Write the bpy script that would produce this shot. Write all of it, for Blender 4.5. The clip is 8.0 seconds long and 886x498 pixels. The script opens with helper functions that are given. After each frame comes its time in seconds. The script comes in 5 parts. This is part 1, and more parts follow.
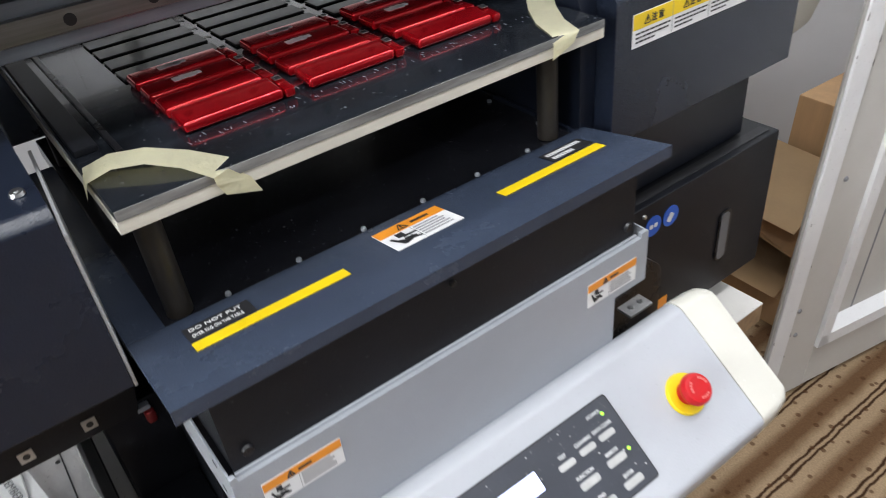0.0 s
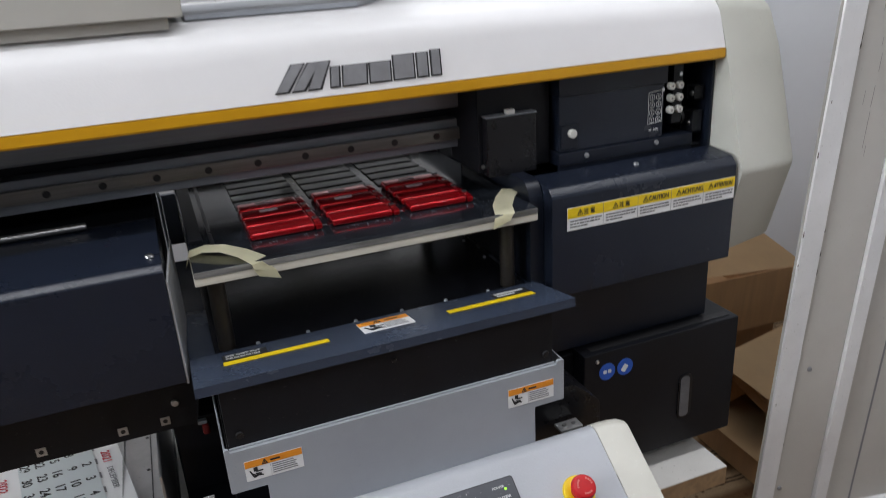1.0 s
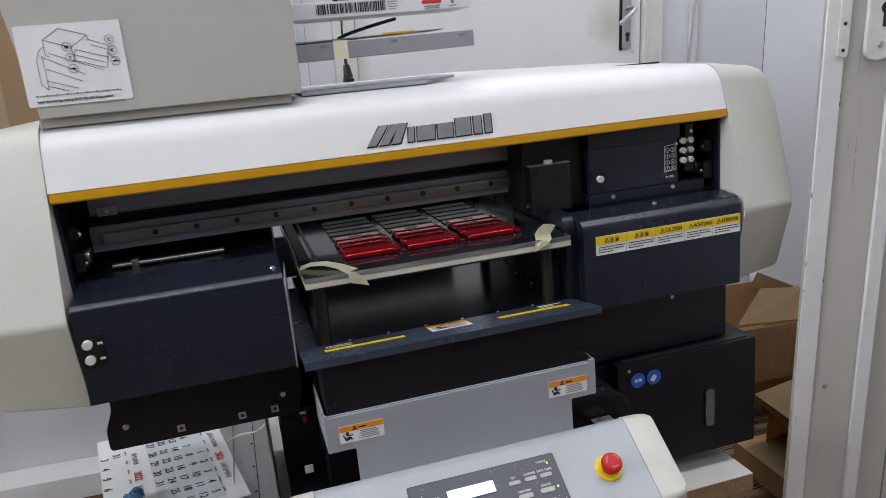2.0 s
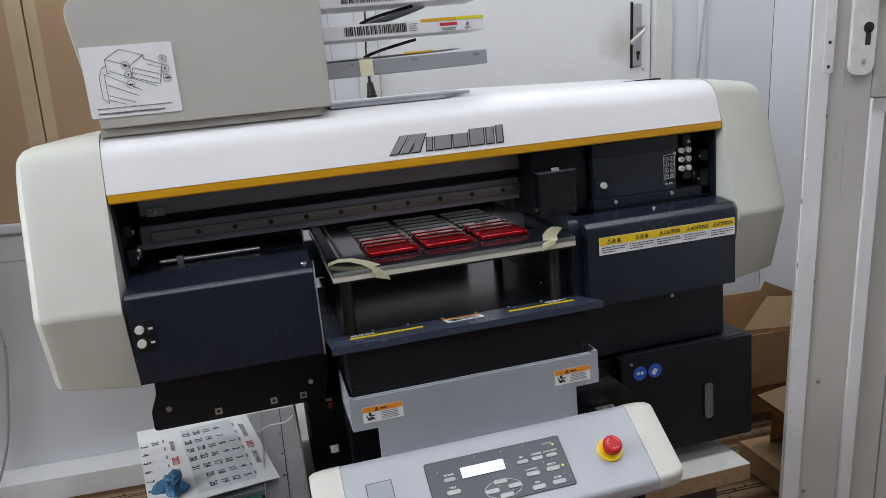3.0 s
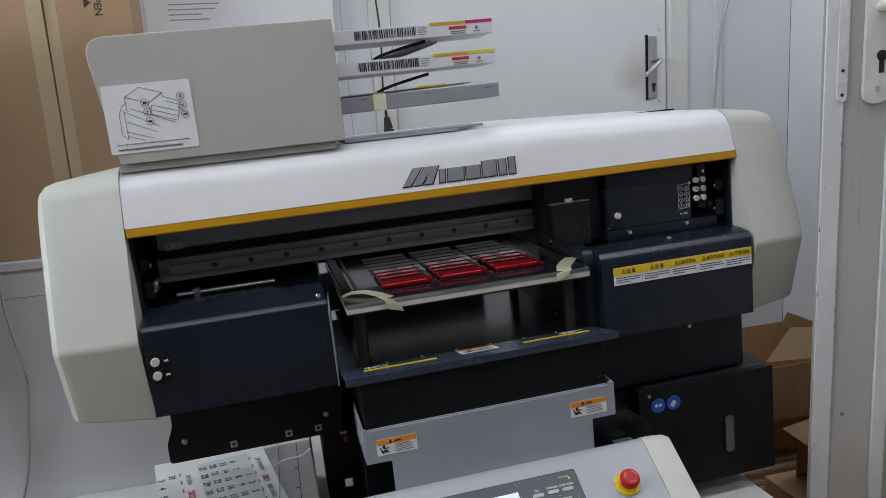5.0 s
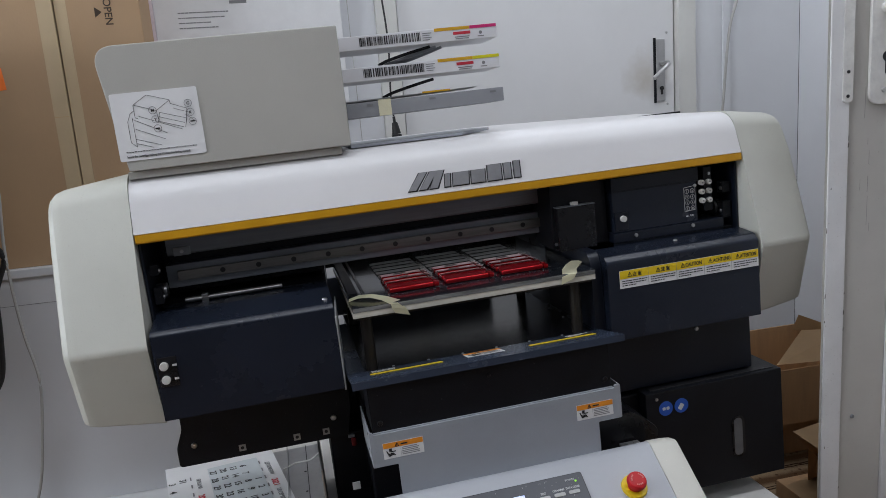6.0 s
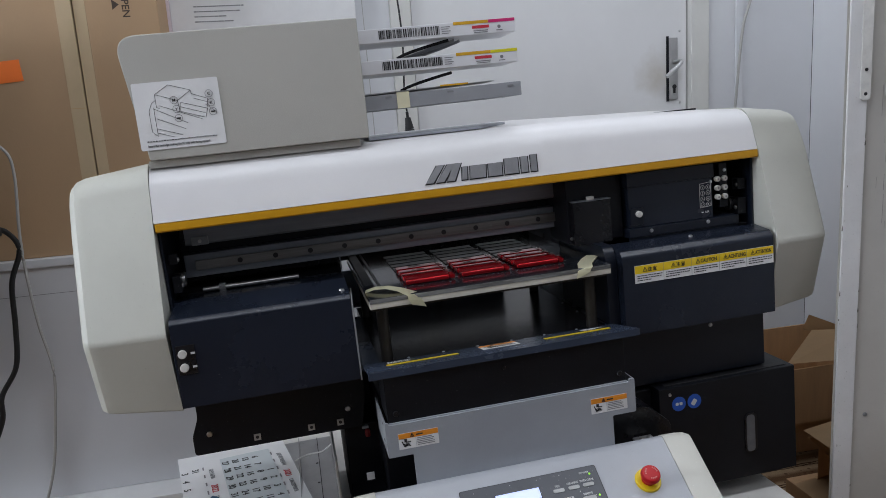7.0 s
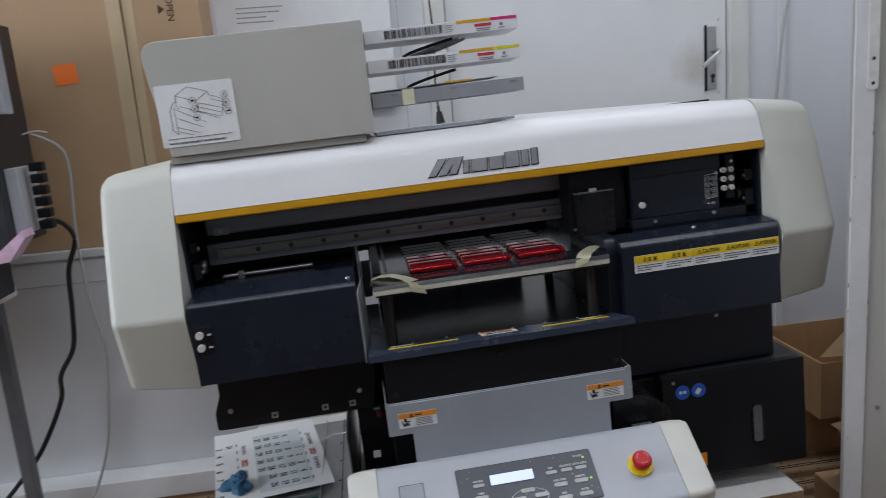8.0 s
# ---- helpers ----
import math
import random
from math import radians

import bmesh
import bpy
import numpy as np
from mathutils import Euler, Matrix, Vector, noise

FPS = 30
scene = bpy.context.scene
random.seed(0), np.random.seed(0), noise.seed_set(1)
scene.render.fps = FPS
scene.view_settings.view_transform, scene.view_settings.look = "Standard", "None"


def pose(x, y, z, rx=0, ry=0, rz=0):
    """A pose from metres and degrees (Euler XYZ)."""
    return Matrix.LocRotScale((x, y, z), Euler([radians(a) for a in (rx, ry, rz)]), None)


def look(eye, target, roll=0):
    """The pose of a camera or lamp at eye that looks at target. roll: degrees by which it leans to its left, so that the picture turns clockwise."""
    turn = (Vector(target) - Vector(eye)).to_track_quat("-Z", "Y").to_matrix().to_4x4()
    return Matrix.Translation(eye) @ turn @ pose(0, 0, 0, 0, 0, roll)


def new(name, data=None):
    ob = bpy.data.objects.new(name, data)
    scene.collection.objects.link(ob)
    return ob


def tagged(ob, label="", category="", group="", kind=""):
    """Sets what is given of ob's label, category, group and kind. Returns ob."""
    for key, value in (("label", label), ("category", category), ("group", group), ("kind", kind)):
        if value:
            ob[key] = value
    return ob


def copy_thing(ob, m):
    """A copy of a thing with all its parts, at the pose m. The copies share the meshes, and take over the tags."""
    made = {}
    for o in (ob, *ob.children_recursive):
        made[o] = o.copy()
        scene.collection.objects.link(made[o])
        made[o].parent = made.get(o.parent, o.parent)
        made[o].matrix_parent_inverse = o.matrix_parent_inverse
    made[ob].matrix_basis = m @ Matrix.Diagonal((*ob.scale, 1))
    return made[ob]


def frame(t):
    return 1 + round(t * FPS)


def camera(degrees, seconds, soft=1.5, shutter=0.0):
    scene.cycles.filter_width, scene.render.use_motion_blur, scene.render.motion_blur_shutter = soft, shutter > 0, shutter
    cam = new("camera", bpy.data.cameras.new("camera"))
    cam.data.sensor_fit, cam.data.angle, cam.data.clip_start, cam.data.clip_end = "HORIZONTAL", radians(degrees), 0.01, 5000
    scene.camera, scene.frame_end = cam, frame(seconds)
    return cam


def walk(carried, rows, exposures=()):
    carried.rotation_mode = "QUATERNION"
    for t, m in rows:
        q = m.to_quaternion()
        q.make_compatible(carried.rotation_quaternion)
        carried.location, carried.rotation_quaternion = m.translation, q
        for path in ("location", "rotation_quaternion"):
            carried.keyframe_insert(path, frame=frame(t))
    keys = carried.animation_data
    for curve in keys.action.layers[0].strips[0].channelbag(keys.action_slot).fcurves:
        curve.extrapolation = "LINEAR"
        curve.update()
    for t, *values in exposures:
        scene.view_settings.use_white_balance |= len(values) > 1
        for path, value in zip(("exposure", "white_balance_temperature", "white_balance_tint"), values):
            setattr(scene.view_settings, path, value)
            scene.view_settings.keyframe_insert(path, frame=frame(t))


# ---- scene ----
# The machine stands on a board that leans a little; its parts are given in the machine's own axes.
PIVOT = Vector((0.27, 0.40, 0.55))
MACHINE = Matrix.Translation(PIVOT + Vector((0, 0, -0.28))) @ pose(0, 0, 0, -1.6, -2.0, 0) @ Matrix.Translation(-PIVOT)
ROOM = Matrix.Identity(4)

# ---- camera ----
cam = camera(61.7, 8.0, soft=0.85, shutter=0.3)
PATH = [
    (0, (0.032, -0.028, 1.211), (0.923, 1.331, 0.044), -6.6),
    (0.3, (0.026, -0.117, 1.233), (0.869, 1.295, 0.095), -6.6),
    (0.5, (0.037, -0.182, 1.246), (0.826, 1.33, 0.201), -6.8),
    (0.8, (0.059, -0.298, 1.276), (0.76, 1.368, 0.421), -4.7),
    (1, (0.071, -0.357, 1.286), (0.724, 1.383, 0.549), -3.6),
    (1.2, (0.067, -0.418, 1.274), (0.661, 1.38, 0.629), -4.5),
    (1.5, (0.057, -0.483, 1.282), (0.567, 1.344, 0.65), -5.1),
    (1.7, (0.035, -0.527, 1.279), (0.55, 1.322, 0.715), -5.3),
    (2.8, (-0.013, -0.688, 1.275), (0.455, 1.201, 0.811), -5.3),
    (3, (-0.014, -0.692, 1.274), (0.451, 1.199, 0.819), -5.5),
    (3.5, (-0.014, -0.696, 1.273), (0.434, 1.203, 0.834), -5.9),
    (4, (-0.013, -0.696, 1.272), (0.421, 1.21, 0.849), -6.2),
    (4.5, (-0.009, -0.696, 1.271), (0.422, 1.218, 0.884), -6.1),
    (6, (0.006, -0.707, 1.268), (0.397, 1.224, 0.924), -6.7),
    (6.5, (0.0, -0.701, 1.267), (0.383, 1.232, 0.925), -6.6),
    (7, (-0.014, -0.71, 1.261), (0.364, 1.224, 0.916), -6.1),
    (7.5, (0.037, -0.739, 1.263), (0.398, 1.197, 0.91), -6.0),
    (7.8, (0.074, -0.768, 1.228), (0.36, 1.188, 0.927), -6.5),
    (8, (0.082, -0.778, 1.256), (0.275, 1.182, 0.909), -6.9),
]
walk(cam, [(t, MACHINE @ look(eye, target, roll)) for t, eye, target, roll in PATH],
     exposures=[(0, 0.55, 6800, 10), (0.5, 0.27, 6800, 10), (1.0, -0.17, 6750, 11), (1.5, -0.2, 6700, 11), (3.0, -0.22, 6620, 11), (4.0, -0.55, 6600, 10), (4.5, -0.6, 6550, 10), (6.0, -0.62, 6480, 11), (8.0, -0.6, 6400, 11)])

# ---- world and light ----
world = bpy.data.worlds.new("world")
scene.world = world
world.use_nodes = True
world.node_tree.nodes["Background"].inputs[0].default_value = (0.75, 0.85, 1.0, 1)
world.node_tree.nodes["Background"].inputs[1].default_value = 0.05
# Fittings out of view; the left and rear ones only brighten calendar and back wall.
LAMPS = [(-0.30, -0.15, 14.0), (1.00, -0.10, 12.5), (0.1, -1.5, 9.0), (-1.6, -0.9, 8.0), (0.80, 0.95, 12.0)]
WINDOW_WATTS = 42.0
CEIL = 2.55


# ---- materials ----
def mat(name, color, rough=0.5, metal=0.0, vary=0.0, scale=8.0, bump=0.0, bscale=200.0, stretch=(1, 1, 1), spec=0.5, coat=0.0, dust=0.0, dust_color=(0.35, 0.36, 0.38)):
    m = bpy.data.materials.new(name)
    m.use_nodes = True
    nt = m.node_tree
    b = nt.nodes["Principled BSDF"]
    b.inputs["Roughness"].default_value = rough
    b.inputs["Metallic"].default_value = metal
    b.inputs["Specular IOR Level"].default_value = spec
    b.inputs["Coat Weight"].default_value = coat
    b.inputs["Base Color"].default_value = (*color, 1)
    tc = nt.nodes.new("ShaderNodeTexCoord")
    mp = nt.nodes.new("ShaderNodeMapping")
    mp.inputs["Scale"].default_value = stretch
    nt.links.new(tc.outputs["Object"], mp.inputs["Vector"])
    if vary > 0:
        n1 = nt.nodes.new("ShaderNodeTexNoise")
        n1.inputs["Scale"].default_value = scale
        n1.inputs["Detail"].default_value = 6
        n1.inputs["Roughness"].default_value = 0.65
        nt.links.new(mp.outputs[0], n1.inputs["Vector"])
        rmp = nt.nodes.new("ShaderNodeMapRange")
        rmp.inputs["From Min"].default_value, rmp.inputs["From Max"].default_value = 0.3, 0.7
        rmp.inputs["To Min"].default_value, rmp.inputs["To Max"].default_value = 1 - vary, 1 + vary
        nt.links.new(n1.outputs[0], rmp.inputs["Value"])
        mx = nt.nodes.new("ShaderNodeMix")
        mx.data_type, mx.blend_type = "RGBA", "MULTIPLY"
        mx.inputs[0].default_value = 1
        mx.inputs[6].default_value = (*color, 1)
        nt.links.new(rmp.outputs[0], mx.inputs[7])
        last = mx.outputs[2]
        if dust > 0:
            n3 = nt.nodes.new("ShaderNodeTexNoise")
            n3.inputs["Scale"].default_value = 260
            n3.inputs["Detail"].default_value = 2
            nt.links.new(mp.outputs[0], n3.inputs["Vector"])
            r3 = nt.nodes.new("ShaderNodeMapRange")
            r3.inputs["From Min"].default_value, r3.inputs["From Max"].default_value = 0.68, 0.80
            r3.inputs["To Max"].default_value = dust
            nt.links.new(n3.outputs[0], r3.inputs["Value"])
            m3 = nt.nodes.new("ShaderNodeMix")
            m3.data_type = "RGBA"
            m3.inputs[7].default_value = (*dust_color, 1)
            nt.links.new(r3.outputs[0], m3.inputs[0])
            nt.links.new(last, m3.inputs[6])
            last = m3.outputs[2]
        nt.links.new(last, b.inputs["Base Color"])
        r2 = nt.nodes.new("ShaderNodeMapRange")
        r2.inputs["From Min"].default_value, r2.inputs["From Max"].default_value = 0.3, 0.7
        r2.inputs["To Min"].default_value, r2.inputs["To Max"].default_value = rough * 0.88, min(1, rough * 1.12)
        nt.links.new(n1.outputs[0], r2.inputs["Value"])
        nt.links.new(r2.outputs[0], b.inputs["Roughness"])
    if bump > 0:
        n2 = nt.nodes.new("ShaderNodeTexNoise")
        n2.inputs["Scale"].default_value = bscale
        n2.inputs["Detail"].default_value = 3
        nt.links.new(mp.outputs[0], n2.inputs["Vector"])
        bp = nt.nodes.new("ShaderNodeBump")
        bp.inputs["Strength"].default_value = bump
        bp.inputs["Distance"].default_value = 0.001
        nt.links.new(n2.outputs[0], bp.inputs["Height"])
        nt.links.new(bp.outputs[0], b.inputs["Normal"])
    return m


def glow(name, color, strength):
    m = bpy.data.materials.new(name)
    m.use_nodes = True
    b = m.node_tree.nodes["Principled BSDF"]
    b.inputs["Base Color"].default_value = (*color, 1)
    b.inputs["Emission Color"].default_value = (*color, 1)
    b.inputs["Emission Strength"].default_value = strength
    return m


def clear(name, rough=0.03, tint=(1, 1, 1)):
    m = bpy.data.materials.new(name)
    m.use_nodes = True
    b = m.node_tree.nodes["Principled BSDF"]
    b.inputs["Base Color"].default_value = (*tint, 1)
    b.inputs["Roughness"].default_value = rough
    b.inputs["Transmission Weight"].default_value = 1.0
    b.inputs["IOR"].default_value = 1.49
    return m


# Lid slate made lighter: the ledge's reflected light is put into the base colour.
LEDGEM = mat("scuffed_slate_ledge_with_sheen", (0.038, 0.051, 0.080), 0.26, vary=0.10, scale=9, bump=0.2, bscale=700, dust=0.12)
BEDP = mat("satin_bed_plate", (0.016, 0.017, 0.022), 0.2, vary=0.25, scale=14, bump=0.1, bscale=300, dust=0.25)
NAVY = mat("navy_painted_steel", (0.0066, 0.0094, 0.0175), 0.36, spec=0.4, vary=0.08, scale=7, bump=0.2, bscale=700, dust=0.04)
NAVY2 = mat("slate_painted_lid", (0.0115, 0.0158, 0.0275), 0.27, spec=0.42, vary=0.07, scale=6, bump=0.2, bscale=700, dust=0.04)
BLACK = mat("black_painted_steel", (0.0072, 0.0080, 0.0112), 0.42, spec=0.28, vary=0.2, scale=15, bump=0.15, bscale=600, dust=0.08)
BEDM = mat("blue_grey_bed_lining", (0.20, 0.225, 0.27), 0.30, metal=0.5, vary=0.25, scale=10)
BLACKG = mat("satin_black_plate", (0.008, 0.008, 0.010), 0.28, vary=0.2, scale=20, bump=0.15, bscale=400)
HOOD = mat("white_plastic_hood", (0.75, 0.74, 0.74), 0.36, vary=0.03, scale=6, bump=0.12, bscale=500)
CREAM = mat("aged_cream_plastic", (0.575, 0.575, 0.515), 0.42, vary=0.05, scale=5, bump=0.15, bscale=500, dust=0.25, dust_color=(0.3, 0.28, 0.24))
SHROUD = mat("warm_grey_plastic", (0.455, 0.445, 0.405), 0.5, vary=0.04, scale=5, bump=0.2, bscale=600)
MUSTARD = mat("mustard_strip", (0.60, 0.30, 0.008), 0.35, vary=0.05, scale=10)
GREYPAINT = mat("grey_painted_steel", (0.33, 0.35, 0.38), 0.45, vary=0.06, scale=9, bump=0.15, bscale=600, dust=0.25, dust_color=(0.12, 0.12, 0.12))
PANELGREY = mat("pale_blue_grey_panel", (0.43, 0.445, 0.475), 0.40, vary=0.04, scale=8, bump=0.15, bscale=500, dust=0.2, dust_color=(0.2, 0.2, 0.2))
IVORY = mat("ivory_plastic", (0.62, 0.605, 0.54), 0.4, vary=0.04, scale=9, bump=0.1, bscale=400, dust=0.4, dust_color=(0.85, 0.84, 0.8))
KEYPAD = mat("slate_keypad_film", (0.048, 0.053, 0.066), 0.35, vary=0.08, scale=20, dust=0.3)
KEYCAP = mat("grey_white_keycap", (0.46, 0.46, 0.45), 0.45, vary=0.15, scale=60)
KEYWHITE = mat("white_keycap", (0.72, 0.71, 0.68), 0.45, vary=0.1, scale=60)
WHITEP = mat("white_label_paper", (0.78, 0.78, 0.78), 0.5, vary=0.03, scale=30)
YELLOW = mat("yellow_label", (0.82, 0.58, 0.01), 0.45, vary=0.05, scale=30)
ORANGE = mat("orange_label", (0.80, 0.28, 0.02), 0.45, vary=0.05, scale=30)
INK = mat("black_print", (0.02, 0.02, 0.022), 0.5)
INKGREY = mat("grey_print", (0.22, 0.22, 0.23), 0.5)
INKRED = mat("red_print", (0.55, 0.03, 0.05), 0.5)
DARKRED = mat("dark_red_plastic", (0.16, 0.01, 0.012), 0.4)
INKWHITE = mat("white_print", (0.7, 0.7, 0.7), 0.5)
STEEL = mat("bright_steel", (0.60, 0.60, 0.60), 0.3, metal=1.0, vary=0.1, scale=40, stretch=(1, 8, 8))
RAILGREY = mat("blue_grey_painted_beam", (0.25, 0.27, 0.30), 0.40, metal=0.2, vary=0.14, scale=30, stretch=(0.2, 4, 4))
RAILSTEEL = mat("ground_rail_steel", (0.29, 0.28, 0.265), 0.34, metal=0.9, vary=0.35, scale=25, stretch=(0.15, 4, 4))
ALU = mat("dull_aluminium", (0.50, 0.50, 0.50), 0.42, metal=0.8, vary=0.12, scale=15, dust=0.5, dust_color=(0.15, 0.14, 0.13))
# The shade inside the slot is put into this dark grey.
SLOTGREY = mat("shaded_bottle_plastic", (0.11, 0.11, 0.115), 0.45, vary=0.4, scale=14)
PALEMETAL = mat("pale_zinc_plate", (0.62, 0.63, 0.64), 0.4, metal=0.3, vary=0.1, scale=25)
WHITEK = mat("white_knob", (0.62, 0.61, 0.57), 0.4, vary=0.04, scale=40)
REDK = mat("red_stop_button", (0.50, 0.010, 0.014), 0.42, vary=0.06, scale=40, spec=0.3)
REDITEM = mat("red_lacquered_metal", (0.46, 0.004, 0.010), 0.13, metal=0.65, vary=0.05, scale=30, coat=0.5)
FILM = mat("acrylic_over_dark_film", (0.012, 0.0145, 0.019), 0.16, spec=0.35, vary=0.6, scale=16, coat=0.25, dust=0.6, dust_color=(0.3, 0.32, 0.35))
CLEAREDGE = mat("cut_acrylic_edge", (0.17, 0.17, 0.165), 0.15, vary=0.55, scale=45, stretch=(0.35, 1, 3), coat=0.6)
TAPE = mat("masking_tape", (0.80, 0.76, 0.54), 0.6, vary=0.08, scale=30, bump=0.5, bscale=250)
ACREDGE = mat("milky_acrylic_edge", (0.60, 0.57, 0.49), 0.4, vary=0.08, scale=40, stretch=(0.3, 1, 6))
BRONZE = mat("dark_bronze_post", (0.034, 0.029, 0.024), 0.4, metal=0.3, vary=0.25, scale=30)
CARD = mat("brown_cardboard", (0.44, 0.29, 0.165), 0.75, vary=0.06, scale=3.0, bump=0.2, bscale=160, stretch=(1.4, 1.4, 0.8))
CARDTAPE = mat("tan_packing_tape", (0.52, 0.40, 0.25), 0.4, vary=0.05, scale=12)
CARDDARK = mat("cardboard_box", (0.45, 0.275, 0.14), 0.8, vary=0.12, scale=9, bump=0.3, bscale=150, stretch=(5, 5, 0.5))
CARDIN = mat("cardboard_inside", (0.52, 0.355, 0.195), 0.8, vary=0.08, scale=9, bump=0.3, bscale=150)
WALLW = mat("white_wall_panel", (0.66, 0.67, 0.69), 0.55, vary=0.035, scale=2.2, bump=0.15, bscale=60)
SMUDGED = mat("white_door_paint_with_smudge", (0.74, 0.74, 0.74), 0.4, vary=0.04, scale=2.5, bump=0.1, bscale=50)


def smudge(m, centre, radius, color):
    """A grimy patch round a point of the object."""
    nt = m.node_tree
    b = nt.nodes["Principled BSDF"]
    under = b.inputs["Base Color"].links[0].from_socket
    tc = nt.nodes.new("ShaderNodeTexCoord")
    far = nt.nodes.new("ShaderNodeVectorMath")
    far.operation = "DISTANCE"
    far.inputs[1].default_value = centre
    nt.links.new(tc.outputs["Object"], far.inputs[0])
    ns = nt.nodes.new("ShaderNodeTexNoise")
    ns.inputs["Scale"].default_value, ns.inputs["Detail"].default_value = 22, 5
    nt.links.new(tc.outputs["Object"], ns.inputs["Vector"])
    add = nt.nodes.new("ShaderNodeMath")
    add.operation, add.use_clamp = "MULTIPLY_ADD", False
    add.inputs[1].default_value = -radius * 1.3
    nt.links.new(ns.outputs[0], add.inputs[0])
    nt.links.new(far.outputs["Value"], add.inputs[2])
    rg = nt.nodes.new("ShaderNodeMapRange")
    rg.inputs["From Min"].default_value, rg.inputs["From Max"].default_value = -radius * 0.6, radius * 0.5
    rg.inputs["To Min"].default_value, rg.inputs["To Max"].default_value = 0.55, 0.0
    nt.links.new(add.outputs[0], rg.inputs["Value"])
    mx = nt.nodes.new("ShaderNodeMix")
    mx.data_type = "RGBA"
    mx.inputs[7].default_value = (*color, 1)
    nt.links.new(rg.outputs[0], mx.inputs[0])
    nt.links.new(under, mx.inputs[6])
    nt.links.new(mx.outputs[2], b.inputs["Base Color"])


smudge(SMUDGED, (0.335, -0.02, 1.045), 0.075, (0.42, 0.37, 0.28))
OLDDOOR = mat("aged_door_paint", (0.52, 0.505, 0.47), 0.5, vary=0.07, scale=5, bump=0.25, bscale=90, dust=0.5, dust_color=(0.30, 0.27, 0.22))
OLDTRIM = mat("worn_white_gloss_paint", (0.74, 0.74, 0.74), 0.35, vary=0.06, scale=12, bump=0.3, bscale=100, dust=0.5, dust_color=(0.30, 0.28, 0.25))
FRAMEP = mat("cream_door_frame_paint", (0.66, 0.655, 0.62), 0.5, vary=0.05, scale=6)
CABW = mat("white_laminate", (0.66, 0.67, 0.69), 0.4, vary=0.03, scale=3)
BOARDW = mat("white_melamine_board", (0.74, 0.72, 0.68), 0.45, vary=0.05, scale=14, dust=0.6, dust_color=(0.25, 0.22, 0.2))
CHIP = mat("raw_chipboard", (0.30, 0.19, 0.10), 0.8, vary=0.25, scale=60, bump=0.6, bscale=150)
TABLELEG = mat("grey_steel_table_leg", (0.15, 0.155, 0.165), 0.45, metal=0.3, vary=0.12, scale=20)
LEGGREY = mat("dark_grey_steel_leg", (0.055, 0.057, 0.062), 0.45, metal=0.3, vary=0.15, scale=20)
# For walls out of view, darkened to dim their reflection in the navy fronts.
GREYWALL = mat("dim_unseen_wall_paint", (0.15, 0.156, 0.17), 0.7, vary=0.06, scale=2)
CEILM = mat("ceiling_paint", (0.75, 0.75, 0.75), 0.8, vary=0.03, scale=2)
CABLE = mat("black_cable_rubber", (0.015, 0.015, 0.016), 0.5)
CABLEW = mat("white_cable_sheath", (0.40, 0.39, 0.37), 0.5)
BLUEG = mat("blue_glove_rubber", (0.035, 0.13, 0.24), 0.55, vary=0.15, scale=30, bump=0.6, bscale=90)
BLUEL = mat("blue_sign_print", (0.02, 0.10, 0.48), 0.45)
LCD = glow("lit_display", (0.62, 0.70, 1.0), 0.9)
GREENLED = glow("green_indicator", (0.35, 0.9, 0.05), 1.2)
NOTE = mat("fluorescent_orange_paper", (0.95, 0.20, 0.03), 0.6, vary=0.04, scale=20)
CALP = mat("calendar_paper", (0.86, 0.86, 0.86), 0.6, vary=0.03, scale=10)
CALT = mat("calendar_tint", (0.66, 0.71, 0.72), 0.6, vary=0.03, scale=10)
DEVICE = mat("dark_device_case", (0.022, 0.022, 0.026), 0.4, vary=0.2, scale=15)
PINK = mat("pink_plastic_film", (0.62, 0.42, 0.55), 0.3, vary=0.25, scale=25)


